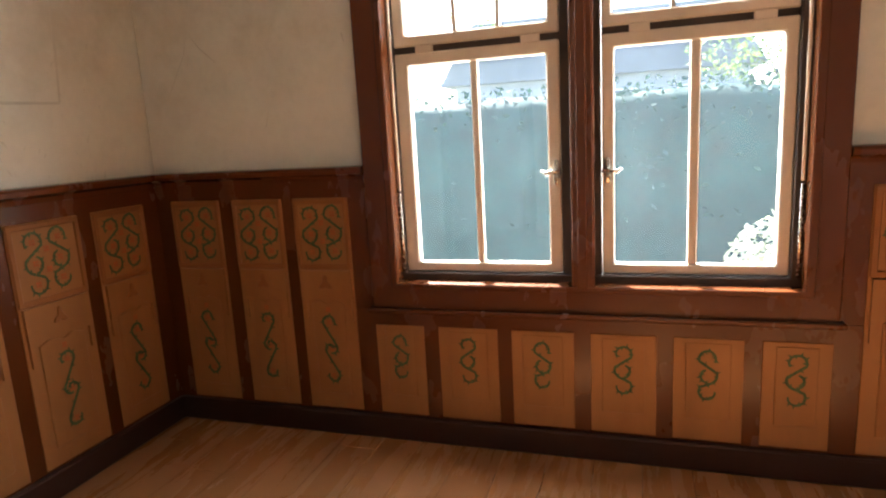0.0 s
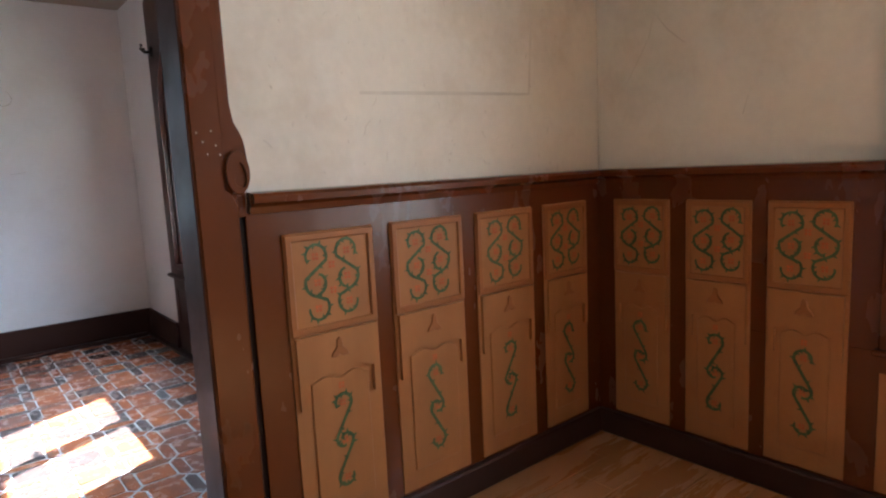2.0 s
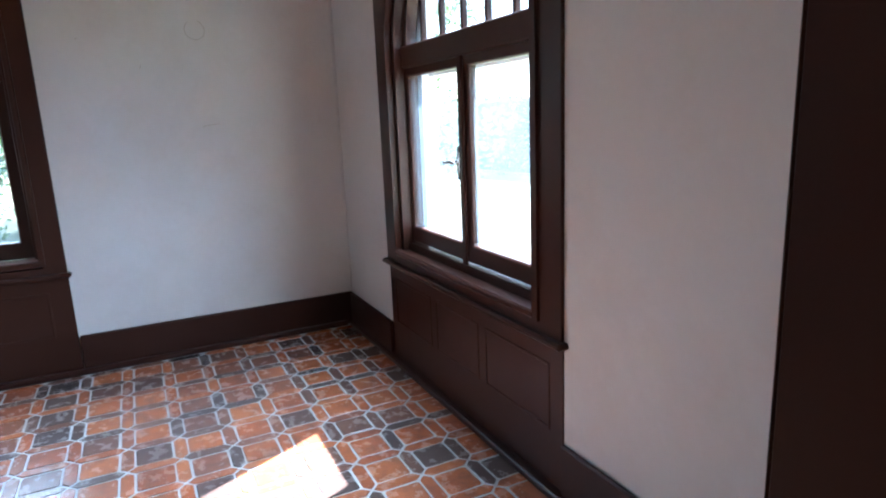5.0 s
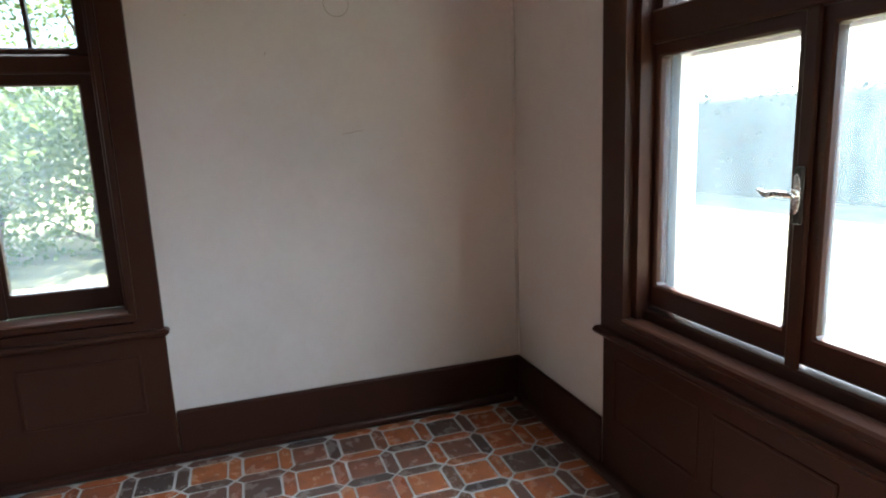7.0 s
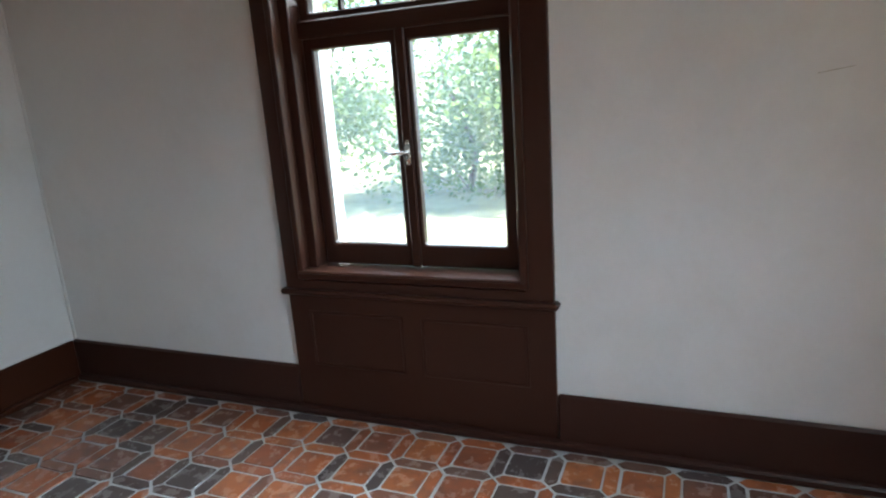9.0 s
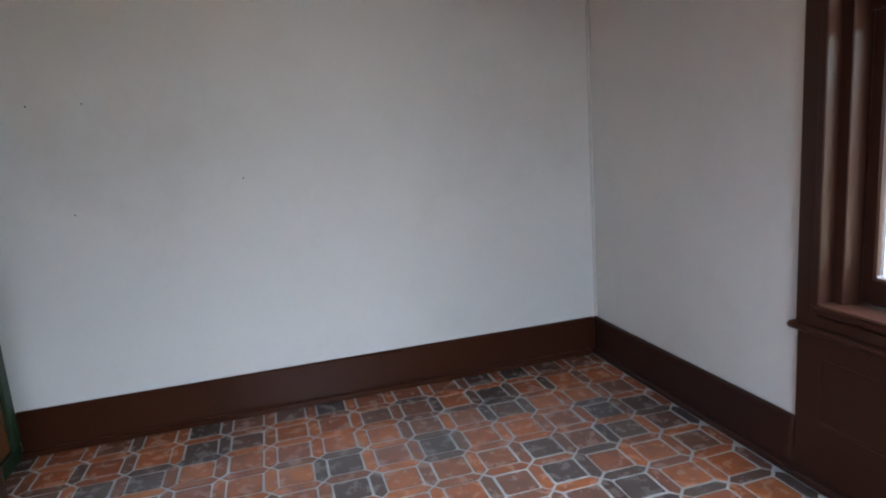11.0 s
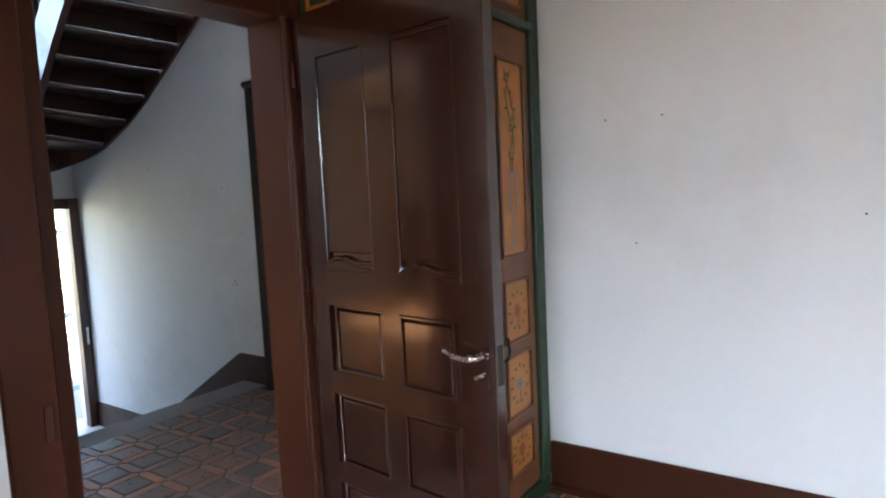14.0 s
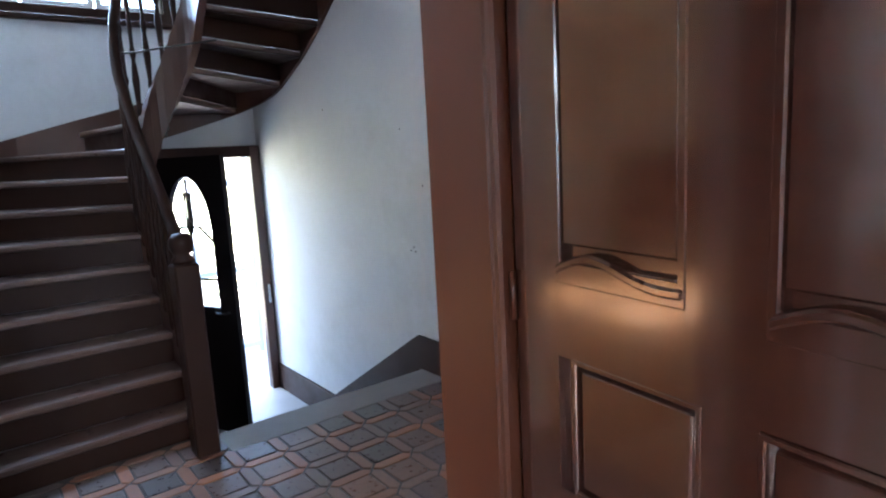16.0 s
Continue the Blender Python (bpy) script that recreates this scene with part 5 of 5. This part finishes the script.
for i in range(N):
    a0, b0, a1, b1 = along(INNER, IN_D[i]), along(OUTER, OUT_D[i]), along(INNER, IN_D[i + 1]), along(OUTER, OUT_D[i + 1])
    fwd = ((a1 + b1) - (a0 + b0)).normalized() * 0.028
    z = step_z(i)
    bm = bmesh.new()
    prism(bm, [tuple((a0 - fwd).xy), tuple((b0 - fwd).xy), tuple(b1.xy), tuple(a1.xy)], 0.034, Matrix.Translation((0, 0, z - 0.034)))
    bmesh.ops.recalc_face_normals(bm, faces=bm.faces)
    bevel(bm, 0.008)
    tr = part("tread", bm, TREAD, STAIRS)
    # thin dark slab puts the shade below the flight into the colour
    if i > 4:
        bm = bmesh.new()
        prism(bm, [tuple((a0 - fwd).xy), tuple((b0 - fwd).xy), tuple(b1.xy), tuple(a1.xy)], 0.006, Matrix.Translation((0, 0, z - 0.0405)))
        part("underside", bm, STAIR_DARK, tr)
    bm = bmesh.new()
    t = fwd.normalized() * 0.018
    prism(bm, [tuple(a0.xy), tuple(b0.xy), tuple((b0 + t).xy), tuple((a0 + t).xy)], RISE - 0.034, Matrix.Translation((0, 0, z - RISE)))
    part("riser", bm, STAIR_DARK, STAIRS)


def string_board(name, path, dist, low, high, thick, side, i0, i1):
    bm = bmesh.new()
    rows = []
    k = 4
    for j in range((i1 - i0) * k + 1):
        q = i0 + j / k
        i = min(int(q), N - 1)
        d = dist[i] + (dist[i + 1] - dist[i]) * (q - i)
        p, p2 = along(path, d), along(path, d + 0.01)
        n = (p2 - p).normalized()
        n = Vector((-n.y, n.x)) * side * thick
        z = FIRST + RISE * q
        rows.append([bm.verts.new((*c, zz)) for c, zz in (((p).xy, z + low), ((p + n).xy, z + low), ((p + n).xy, z + high), ((p).xy, z + high))])
    for a, b in zip(rows, rows[1:]):
        for m in range(4):
            bm.faces.new((a[m], a[(m + 1) % 4], b[(m + 1) % 4], b[m]))
    bm.faces.new(rows[0])
    bm.faces.new(rows[-1][::-1])
    part(name, bm, STAIR, STAIRS)


string_board("inner_string", INNER, IN_D, -0.30, 0.09, 0.05, -1, 0, N)
string_board("wall_string", OUTER, OUT_D, -0.22, 0.10, 0.025, -1, 0, N)

bm = bmesh.new()
pts = []
for j in range(N * 4 + 1):
    q = j / 4
    i = min(int(q), N - 1)
    d = IN_D[i] + (IN_D[i + 1] - IN_D[i]) * (q - i)
    p = along(INNER, d)
    pts.append((p.x, p.y - 0.0, FIRST + RISE * q + 0.88))
pts[0] = (-0.73, -1.945, 0.96)
tube(bm, pts, 0.030, 10)
part("handrail", bm, STAIR_DARK, STAIRS, "dark polished handrail", True)
BAL = [(0.010, 0.0), (0.016, 0.03), (0.012, 0.06), (0.018, 0.14), (0.022, 0.22), (0.016, 0.30), (0.011, 0.34), (0.020, 0.38), (0.012, 0.42), (0.014, 0.55), (0.011, 0.64), (0.018, 0.67), (0.010, 0.71), (0.012, 0.80)]
for j in range(0, N * 2):
    q = 0.5 + j / 2 + 0.25
    if q > N - 0.2:
        break
    i = int(q)
    d = IN_D[i] + (IN_D[i + 1] - IN_D[i]) * (q - i)
    if j % 2 and 6 < i < 13:
        continue
    p = along(INNER, d)
    bm = bmesh.new()
    lathe(bm, (p.x, p.y, FIRST + RISE * q + 0.06), BAL, 8)
    part("baluster", bm, STAIR_DARK, STAIRS, "", True)
bm = bmesh.new()
box(bm, -0.82, -0.71, -1.99, -1.88, 0.0, 0.92)
bevel(bm, 0.008)
newel = part("newel_post", bm, STAIR_DARK, STAIRS)
bm = bmesh.new()
lathe(bm, (-0.765, -1.935, 0.92), [(0.045, 0), (0.05, 0.02), (0.036, 0.04), (0.05, 0.065), (0.056, 0.09), (0.052, 0.115), (0.036, 0.135), (0.001, 0.142)], 14)
part("newel_cap", bm, STAIR_DARK, newel, "rounded dark cap", True)
bm = bmesh.new()
tube(bm, [(0.42, -2.02, 2.02), (0.0, -2.46, 2.06)], 0.006)
part("tie_rod", bm, IRON, STAIRS, "thin iron tie rod", True)
structure(slab("understair_panel", (-0.69, 1.83, -2.02, -1.99, -0.79, 0.12), STAIR_DARK, w=0), "dark boarding under the stairs", "panelling")
bm = bmesh.new()
prism(bm, [(-0.55, 0.12), (0.55, 0.12), (0.55, 1.3), (0.30, 1.05)], 0.02, plane_of((0, -2.0, 0), (1, 0, 0), (0, -1, 0)))
structure(part("understair_spandrel", bm, STAIR_DARK), "dark boarding under the stairs", "panelling")

# ---- outdoors ----
bm = bmesh.new()
GX = [-600, -60, -30, -16, -12, -9, -6, -3, -0.76, -0.66, 3, 6, 12, 30, 60, 600]
GY = [-600, -60, -30, -16, -12, -9, -6, -3, -0.99, -0.91, 3, 6, 12, 30, 60, 600]
grid = {}
for a, x in enumerate(GX):
    for b, y in enumerate(GY):
        low = x > -0.7 and y < -0.95
        swell = 0.06 * noise.noise((x * 0.3, y * 0.3, 0)) if abs(x) < 31 and abs(y) < 31 and not low else 0
        grid[a, b] = bm.verts.new((x, y, (-1.08 if low else -0.64) + swell))
for a in range(len(GX) - 1):
    for b in range(len(GY) - 1):
        bm.faces.new((grid[a, b], grid[a + 1, b], grid[a + 1, b + 1], grid[a, b + 1]))
structure(part("ground", bm, GRASS), "sunlit dry lawn round the house", "ground")


def leaf_cloud(name, centres, count, size, material, seed, flat=0.6):
    """Many small folded leaves scattered through clumps (x, y, z, rx, ry, rz)."""
    rng = random.Random(seed)
    verts, faces = [], []
    for _ in range(count):
        cx, cy, cz, rx, ry, rz = rng.choice(centres)
        while True:
            p = Vector((rng.uniform(-1, 1), rng.uniform(-1, 1), rng.uniform(-1, 1)))
            if 0.25 < p.length < 1:
                break
        c = Vector((cx + p.x * rx, cy + p.y * ry, cz + p.z * rz))
        s = size * rng.uniform(0.6, 1.4)
        e = Euler((rng.uniform(-1.2, 1.2), rng.uniform(-1.2, 1.2), rng.uniform(0, 6.28))).to_matrix()
        k = len(verts)
        for q in ((0, -s, 0), (s * flat, 0, 0.12 * s), (0, s, 0), (-s * flat, 0, 0.12 * s)):
            verts.append(tuple(c + e @ Vector(q)))
        faces += [(k, k + 1, k + 2), (k, k + 2, k + 3)]
    me = bpy.data.meshes.new(name)
    me.from_pydata(verts, [], faces)
    me.materials.append(material)
    return new(name, me)


def tree(x, y, h, spread, seed, label):
    rng = random.Random(seed)
    t = thing("tree", (x, y, -0.62), label, "tree", group="garden trees")
    bm = bmesh.new()
    pts = [(x + 0.06 * h * math.sin(k * 0.9 + seed), y + 0.04 * h * math.cos(k * 1.3 + seed), -0.7 + h * 0.75 * k / 6) for k in range(7)]
    tube(bm, pts, [0.085, 0.07, 0.06, 0.05, 0.04, 0.03, 0.012], 8)
    tips = []
    for k in range(17):
        a = rng.uniform(0, 6.28)
        i = rng.choice((0, 1, 1, 2, 2, 3, 4, 5))
        b = Vector(pts[i])
        r = spread * rng.uniform(0.45, 1.0)
        e = b + Vector((r * math.cos(a), r * math.sin(a), rng.uniform(0.1, 0.35) * h * 0.5))
        tube(bm, [b, b.lerp(e, 0.5) + Vector((0, 0, 0.12)), e], [0.03, 0.02, 0.008], 6)
        tips.append(e)
    trunk = part("trunk", bm, BARK, t, "", True)
    cl = [(e.x, e.y, e.z, spread * 0.45, spread * 0.45, spread * 0.38) for e in tips] + [(x, y, h * 0.72, spread * 0.6, spread * 0.6, spread * 0.5), (pts[5][0], pts[5][1], h * 0.5, spread * 0.5, spread * 0.5, spread * 0.4)]
    crown = leaf_cloud("crown", cl, 7000, 0.070, LEAF, seed)
    crown.parent = t
    crown.matrix_parent_inverse = t.matrix_world.inverted()
    return t


for k, (x, y, h, s) in enumerate(((-17.2, -4.4, 6.6, 2.2), (-17.6, -0.9, 6.2, 2.2), (-18.6, 3.0, 7.2, 2.4), (-17.4, -8.0, 6.8, 2.3), (-19.2, -2.6, 7.8, 2.6), (-17.8, 6.2, 6.6, 2.2), (-18.2, -11.2, 7.0, 2.4))):
    tree(x, y, h, s, 11 + k, "leafy garden tree with a slender grey trunk")
for k, (x, y, h, s) in enumerate(((-8.0, 25.0, 7.0, 3.0), (-14.0, 24.0, 7.5, 3.2), (3.2, 19.5, 5.5, 2.4), (6.5, 21.0, 6.5, 2.6))):
    tree(x, y, h, s, 41 + k, "full leafy tree rising behind the hedge")


def hedge_line(x):
    """The hedge runs far off in the west and comes nearer before the wood-floored room."""
    q = min(max((x + 8.5) / 4.0, 0.0), 1.0)
    q = q * q * (3 - 2 * q)
    far = 15.0 + 0.12 * (x + 5)
    y = far + (7.9 - far) * q
    return y, 1.37 + 0.048 * y


near, far = [], []
for k in range(124):
    x = -48 + 0.45 * k
    yy, top = hedge_line(x)
    for q in (0.1, 0.38, 0.68, 0.93):
        (near if x > -7 else far).append((x, yy, -0.6 + (top + 0.45) * q, 0.5, 0.5, 0.5))
HEDGE_OB = tagged(leaf_cloud("hedge", near, 26000, 0.042, HEDGE, 5), "tall clipped garden hedge in shade-darkened green with a sunlit top", "hedge", kind="stuff")
FAR_HEDGE = leaf_cloud("far_growth", far, 14000, 0.12, HEDGE, 6)
FAR_HEDGE.parent = HEDGE_OB
bm = bmesh.new()
prev = None
for k in range(151):
    x = -48.5 + 0.375 * k
    yy, top = hedge_line(x)
    ring = []
    for dy, q in ((-0.38, 0.0), (-0.45, 0.35), (-0.42, 0.7), (-0.36, 0.95), (0.0, 1.0), (0.36, 0.95), (0.45, 0.5), (0.4, 0.0)):
        z = -0.8 + (top + 0.8) * q
        ring.append(bm.verts.new((x, yy + dy + 0.1 * noise.noise((x * 1.3, z * 1.7, dy)), z + 0.1 * noise.noise((x * 1.1, z, 3 + dy)))))
    if prev:
        for i in range(7):
            bm.faces.new((prev[i], ring[i], ring[i + 1], prev[i + 1]))
    prev = ring
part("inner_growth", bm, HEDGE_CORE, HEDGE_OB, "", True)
cl = [(-20.5, -9 + 1.3 * k, 0.6, 0.9, 0.8, 1.6) for k in range(-3, 18)] + [(-9.4, 1.6, -0.35, 0.5, 0.5, 0.3), (-9.2, -0.2, -0.4, 0.35, 0.35, 0.25)]
tagged(leaf_cloud("shrubbery", cl, 7000, 0.075, LEAF, 9), "loose green shrubs at the garden's edge", "shrub", kind="stuff")
cl = [(1.1, 6.4, 0.0, 0.75, 0.6, 0.55), (1.7, 6.8, 0.25, 0.7, 0.6, 0.6), (0.6, 6.3, -0.3, 0.5, 0.5, 0.4)]
tagged(leaf_cloud("flowering_bush", cl, 6000, 0.04, BUSH, 21), "pale sunlit flowering bush outside the window", "bush")

HOUSE = thing("neighbour_house", (-1.5, 24.0, -0.6), "lilac-grey neighbouring house beyond the hedge", "house")
slab("wall", (-7.0, 3.0, 23.0, 29.0, -0.6, 3.1), HOUSE_WALL, HOUSE, w=0)
bm = bmesh.new()
prism(bm, [(-7.5, 3.1), (3.5, 3.1), (2.2, 5.2), (-6.2, 5.2)], 6.8, plane_of((0, 29.4, 0), (1, 0, 0), (0, -1, 0)))
part("roof", bm, ROOF, HOUSE)
for x in (-5.5, -3.2, -0.9, 1.4):
    w = slab("window", (x - 0.45, x + 0.45, 22.96, 22.99, 1.4, 2.6), OUTER_WHITE, HOUSE, w=0)
    slab("shutter", (x - 0.40, x + 0.40, 22.93, 22.955, 1.45, 2.55), ROOF, w, w=0)
# entrance forecourt
structure(slab("forecourt", (2.13, 9.0, -6.0, 0.5, -1.1, -0.87), STONE, w=0), "grey sunlit paving before the entrance", "paving")
GATE = thing("porch_screen", (3.3, -3.3, -0.87), "grey-white glazed porch screen of slim uprights outside the entrance", "porch screen")
for k in range(6):
    slab("upright", (3.28, 3.32, -4.1 + 0.32 * k, -4.05 + 0.32 * k, -0.87, 1.6), HOUSE_WALL, GATE, w=0)
for z in (-0.80, 0.10, 1.10, 1.56):
    slab("rail", (3.275, 3.325, -4.15, -2.4, z, z + 0.06), HOUSE_WALL, GATE, w=0)
cl = [(6.5 + 0.2 * k, -5.2 + 0.8 * k, -0.1, 0.7, 0.6, 0.8) for k in range(6)]
tagged(leaf_cloud("entrance_shrub", cl, 2500, 0.07, BUSH, 33), "pale sunlit shrub beyond the garden gate", "shrub", kind="stuff")

# ---- wall marks ----
structure(slab("wire_strip_south", (-6.559, -6.545, -2.904, -2.890, 0.235, TOP), PLASTER, w=0.004), "rounded plastered strip in the corner", "trim")
MARKS = structure(slab("wire_strip", (-6.558, -6.546, 1.490, 1.504, 0.24, TOP), PLASTER, w=0.004), "thin plastered cable strip in the corner", "trim")
bm = bmesh.new()
for x, z in ((-3.694, 1.661), (-3.924, 1.66), (-4.594, 1.256), (-3.814, 1.15)):
    prism(bm, [(x + 0.004 * math.cos(q), z + 0.004 * math.sin(q)) for q in (0, 1, 2, 3.1, 4.2, 5.2)], 0.0015, plane_of((0, -2.905, 0), (1, 0, 0), (0, -1, 0)) @ Matrix.Translation((0, 0, -0.0015)))
for x, z in ((0.487, 1.704), (-0.495, 1.507), (-0.701, 1.163), (-0.574, 0.78), (-0.589, 0.753), (-0.54, 0.755)):
    prism(bm, [(x + 0.006 * math.cos(q), z + 0.006 * math.sin(q)) for q in (0, 1, 2, 3.1, 4.2, 5.2)], 0.0015, plane_of((0, -3.35, 0), (1, 0, 0), (0, -1, 0)) @ Matrix.Translation((0, 0, -0.0015)))
structure(part("nail_holes", bm, IRON), "small dark nail holes in the plaster", "trim")
bm = bmesh.new()
rng = random.Random(17)
mp = plane_of((-2.7148, 0, 0), (0, 1, 0), (1, 0, 0))
for k in range(95):
    u, v = rng.uniform(0.95, 2.35), 1.27 + 0.85 * rng.random() ** 1.4
    a = rng.gauss(1.57, 0.45)
    l = rng.uniform(0.003, 0.010) if k % 6 else rng.uniform(0.012, 0.022)
    bend = rng.uniform(-0.4, 0.4)
    line = [(u + l * q * math.cos(a + bend * q), v + l * q * math.sin(a + bend * q)) for q in (-1, -0.5, 0, 0.5, 1)]
    p, q = ribbon(line, 0.0013)
    strip(bm, p, q, 0.0006, mp)
structure(part("plaster_scratches", bm, SCRATCH), "fine scratches in the plaster above the wainscot", "trim")
bm = bmesh.new()
for line in ([(1.30, 1.561), (1.7, 1.574), (2.12, 1.586)], [(2.122, 1.586), (2.14, 1.80), (2.154, 2.05)]):
    p, q = ribbon(line, 0.014)
    strip(bm, p, q, 0.0005, mp)
mn = plane_of((0, 2.5848, 0), (1, 0, 0), (0, -1, 0))
for line in ([(-2.566, 1.613), (-2.45, 1.80), (-2.422, 1.90), (-2.36, 1.82), (-2.284, 1.754)], [(-1.64, 1.82), (-1.63, 1.78)], [(-2.05, 1.45), (-2.03, 1.52)]):
    p, q = ribbon(line, 0.007)
    strip(bm, p, q, 0.0005, mn)
structure(part("plaster_ghost_lines", bm, GHOST), "faint outlines where things once hung on the plaster", "trim")
bm = bmesh.new()
for (u, v), l, a in (((0.70, 1.41), 0.05, 0.15), ((0.35, 1.75), 0.01, 1.2), ((0.05, 1.9), 0.006, 0.5)):
    line = [(u + l * q * math.cos(a), v + l * q * math.sin(a)) for q in (-1, 0, 1)]
    p, q = ribbon(line, 0.003)
    strip(bm, p, q, 0.0006, plane_of((-6.5598, 0, 0), (0, 1, 0), (1, 0, 0)))
ring = [(0.665 + 0.055 * math.cos(q), 1.96 + 0.055 * math.sin(q)) for q in [2.2 + 0.25 * k for k in range(22)]]
p, q = ribbon(ring, 0.003)
strip(bm, p, q, 0.0006, plane_of((-6.5598, 0, 0), (0, 1, 0), (1, 0, 0)))
structure(part("plaster_cracks", bm, SCRATCH), "hairline cracks and an old round patch in the plaster", "trim")

# ---- floor pieces ----
P, HW, G = 0.2125, 0.060, 0.0095


def square_mesh(name, side):
    bm = bmesh.new()
    h = side / 2
    c = 0.008
    out = [(-h + c, -h), (h - c, -h), (h, -h + c), (h, h - c), (h - c, h), (-h + c, h), (-h, h - c), (-h, -h + c)]
    lo = [bm.verts.new((u, v, -0.008)) for u, v in out]
    mi = [bm.verts.new((u, v, -0.002)) for u, v in out]
    hi = [bm.verts.new((u * 0.96, v * 0.96, 0.0)) for u, v in out]
    for a, b in ((lo, mi), (mi, hi)):
        for k in range(8):
            bm.faces.new((a[k], a[(k + 1) % 8], b[(k + 1) % 8], b[k]))
    bm.faces.new(hi)
    return bm


def hex_mesh(name, length, width):
    bm = bmesh.new()
    l, w = length / 2, width / 2
    out = [(-l, 0), (-l + w, -w), (l - w, -w), (l, 0), (l - w, w), (-l + w, w)]
    lo = [bm.verts.new((u, v, -0.008)) for u, v in out]
    mi = [bm.verts.new((u, v, -0.002)) for u, v in out]
    hi = [bm.verts.new((u * 0.965, v * 0.93, 0.0)) for u, v in out]
    for a, b in ((lo, mi), (mi, hi)):
        for k in range(6):
            bm.faces.new((a[k], a[(k + 1) % 6], b[(k + 1) % 6], b[k]))
    bm.faces.new(hi)
    return bm


def as_mesh(name, bm, material):
    me = bpy.data.meshes.new(name)
    bm.to_mesh(me)
    bm.free()
    me.materials.append(material)
    return me


def lay_tiles(floor, x0, x1, y0, y1, vx, vy, near, material, rest_material, seed, name, point_material=None):
    """Square tiles ringed by long pointed ones; those in the near stretch are pieces of their own."""
    rng = random.Random(seed)
    sq = as_mesh("tile", square_mesh("tile", P - HW - G), material)
    hx = as_mesh("pointed_tile", hex_mesh("pointed_tile", P - G * 1.6, HW - G), point_material or material)
    made = 0
    rv, rf = [], []
    i0, i1 = int((x0 - vx) / P) - 1, int((x1 - vx) / P) + 1
    j0, j1 = int((y0 - vy) / P) - 1, int((y1 - vy) / P) + 1
    for i in range(i0, i1 + 1):
        for j in range(j0, j1 + 1):
            for me, cx, cy, rot in ((sq, vx + (i + 0.5) * P, vy + (j + 0.5) * P, 0), (hx, vx + (i + 0.5) * P, vy + j * P, 0), (hx, vx + i * P, vy + (j + 0.5) * P, 90)):
                if not (x0 < cx < x1 and y0 < cy < y1):
                    continue
                m = pose(cx + rng.gauss(0, 0.001), cy + rng.gauss(0, 0.001), rng.gauss(0.001, 0.0008), rng.gauss(0, 0.25), rng.gauss(0, 0.25), rot + rng.gauss(0, 0.5))
                if near[0] < cx < near[1] and near[2] < cy < near[3] and made < 298:
                    ob = new(me.name.split(".")[0], me)
                    ob.parent = floor
                    ob.matrix_basis = m
                    made += 1
                else:
                    k = len(rv)
                    rv += [tuple(m @ v.co) for v in me.vertices]
                    rf += [tuple(k + v for v in p.vertices) for p in me.polygons]
    if rv:
        me = bpy.data.meshes.new(name)
        me.from_pydata(rv, [], rf)
        me.materials.append(rest_material)
        ob = new(name, me)
        ob.parent = floor
        tagged(ob, "further terracotta tiles of the same floor", kind="stuff")


lay_tiles(FLOOR_TILE, -6.53, -2.86, -2.88, 1.47, -5.845, -1.43, (-6.53, -4.6, -2.4, 0.0), TILE, TILE_FAR, 4, "tile_field")
HALL_FAR = pieces_surface("worn_hall_tile_rest", HALL_STOPS, 0.42, island=True, mottle=0.4, worn=(0.13, 0.10, 0.09))
lay_tiles(FLOOR_HALL, -2.67, -0.87, -3.25, -1.02, -1.03, -2.012, (-2.67, -0.87, -3.25, -1.3), HALL_TILE, HALL_FAR, 8, "hall_tile_field", HALL_POINT)
lay_tiles(FLOOR_STAIR, -0.87, -0.57, -2.02, -1.02, -1.03, -2.012, (-0.87, -0.57, -2.02, -1.0), HALL_TILE, HALL_FAR, 9, "stair_foot_tiles", HALL_POINT)

rng = random.Random(12)
HALF = 0.095
x = -2.70 + HALF
while x < 2.2:
    y = -0.9 - rng.uniform(0.1, 1.2)
    while y < 2.55:
        a, b = max(y, -0.9), min(y + 1.28, 2.57)
        if b - a > 0.05:
            bm = bmesh.new()
            box(bm, -HALF + 0.0008, HALF - 0.0008, a, b - 0.0015, -0.011, 0.0)
            bevel(bm, 0.0012)
            ob = new("plank", as_mesh("plank", bm, PLANK))
            ob.parent = FLOOR_WOOD
            ob.location = (x, 0, 0)
        y += 1.2815
    x += 2 * HALF
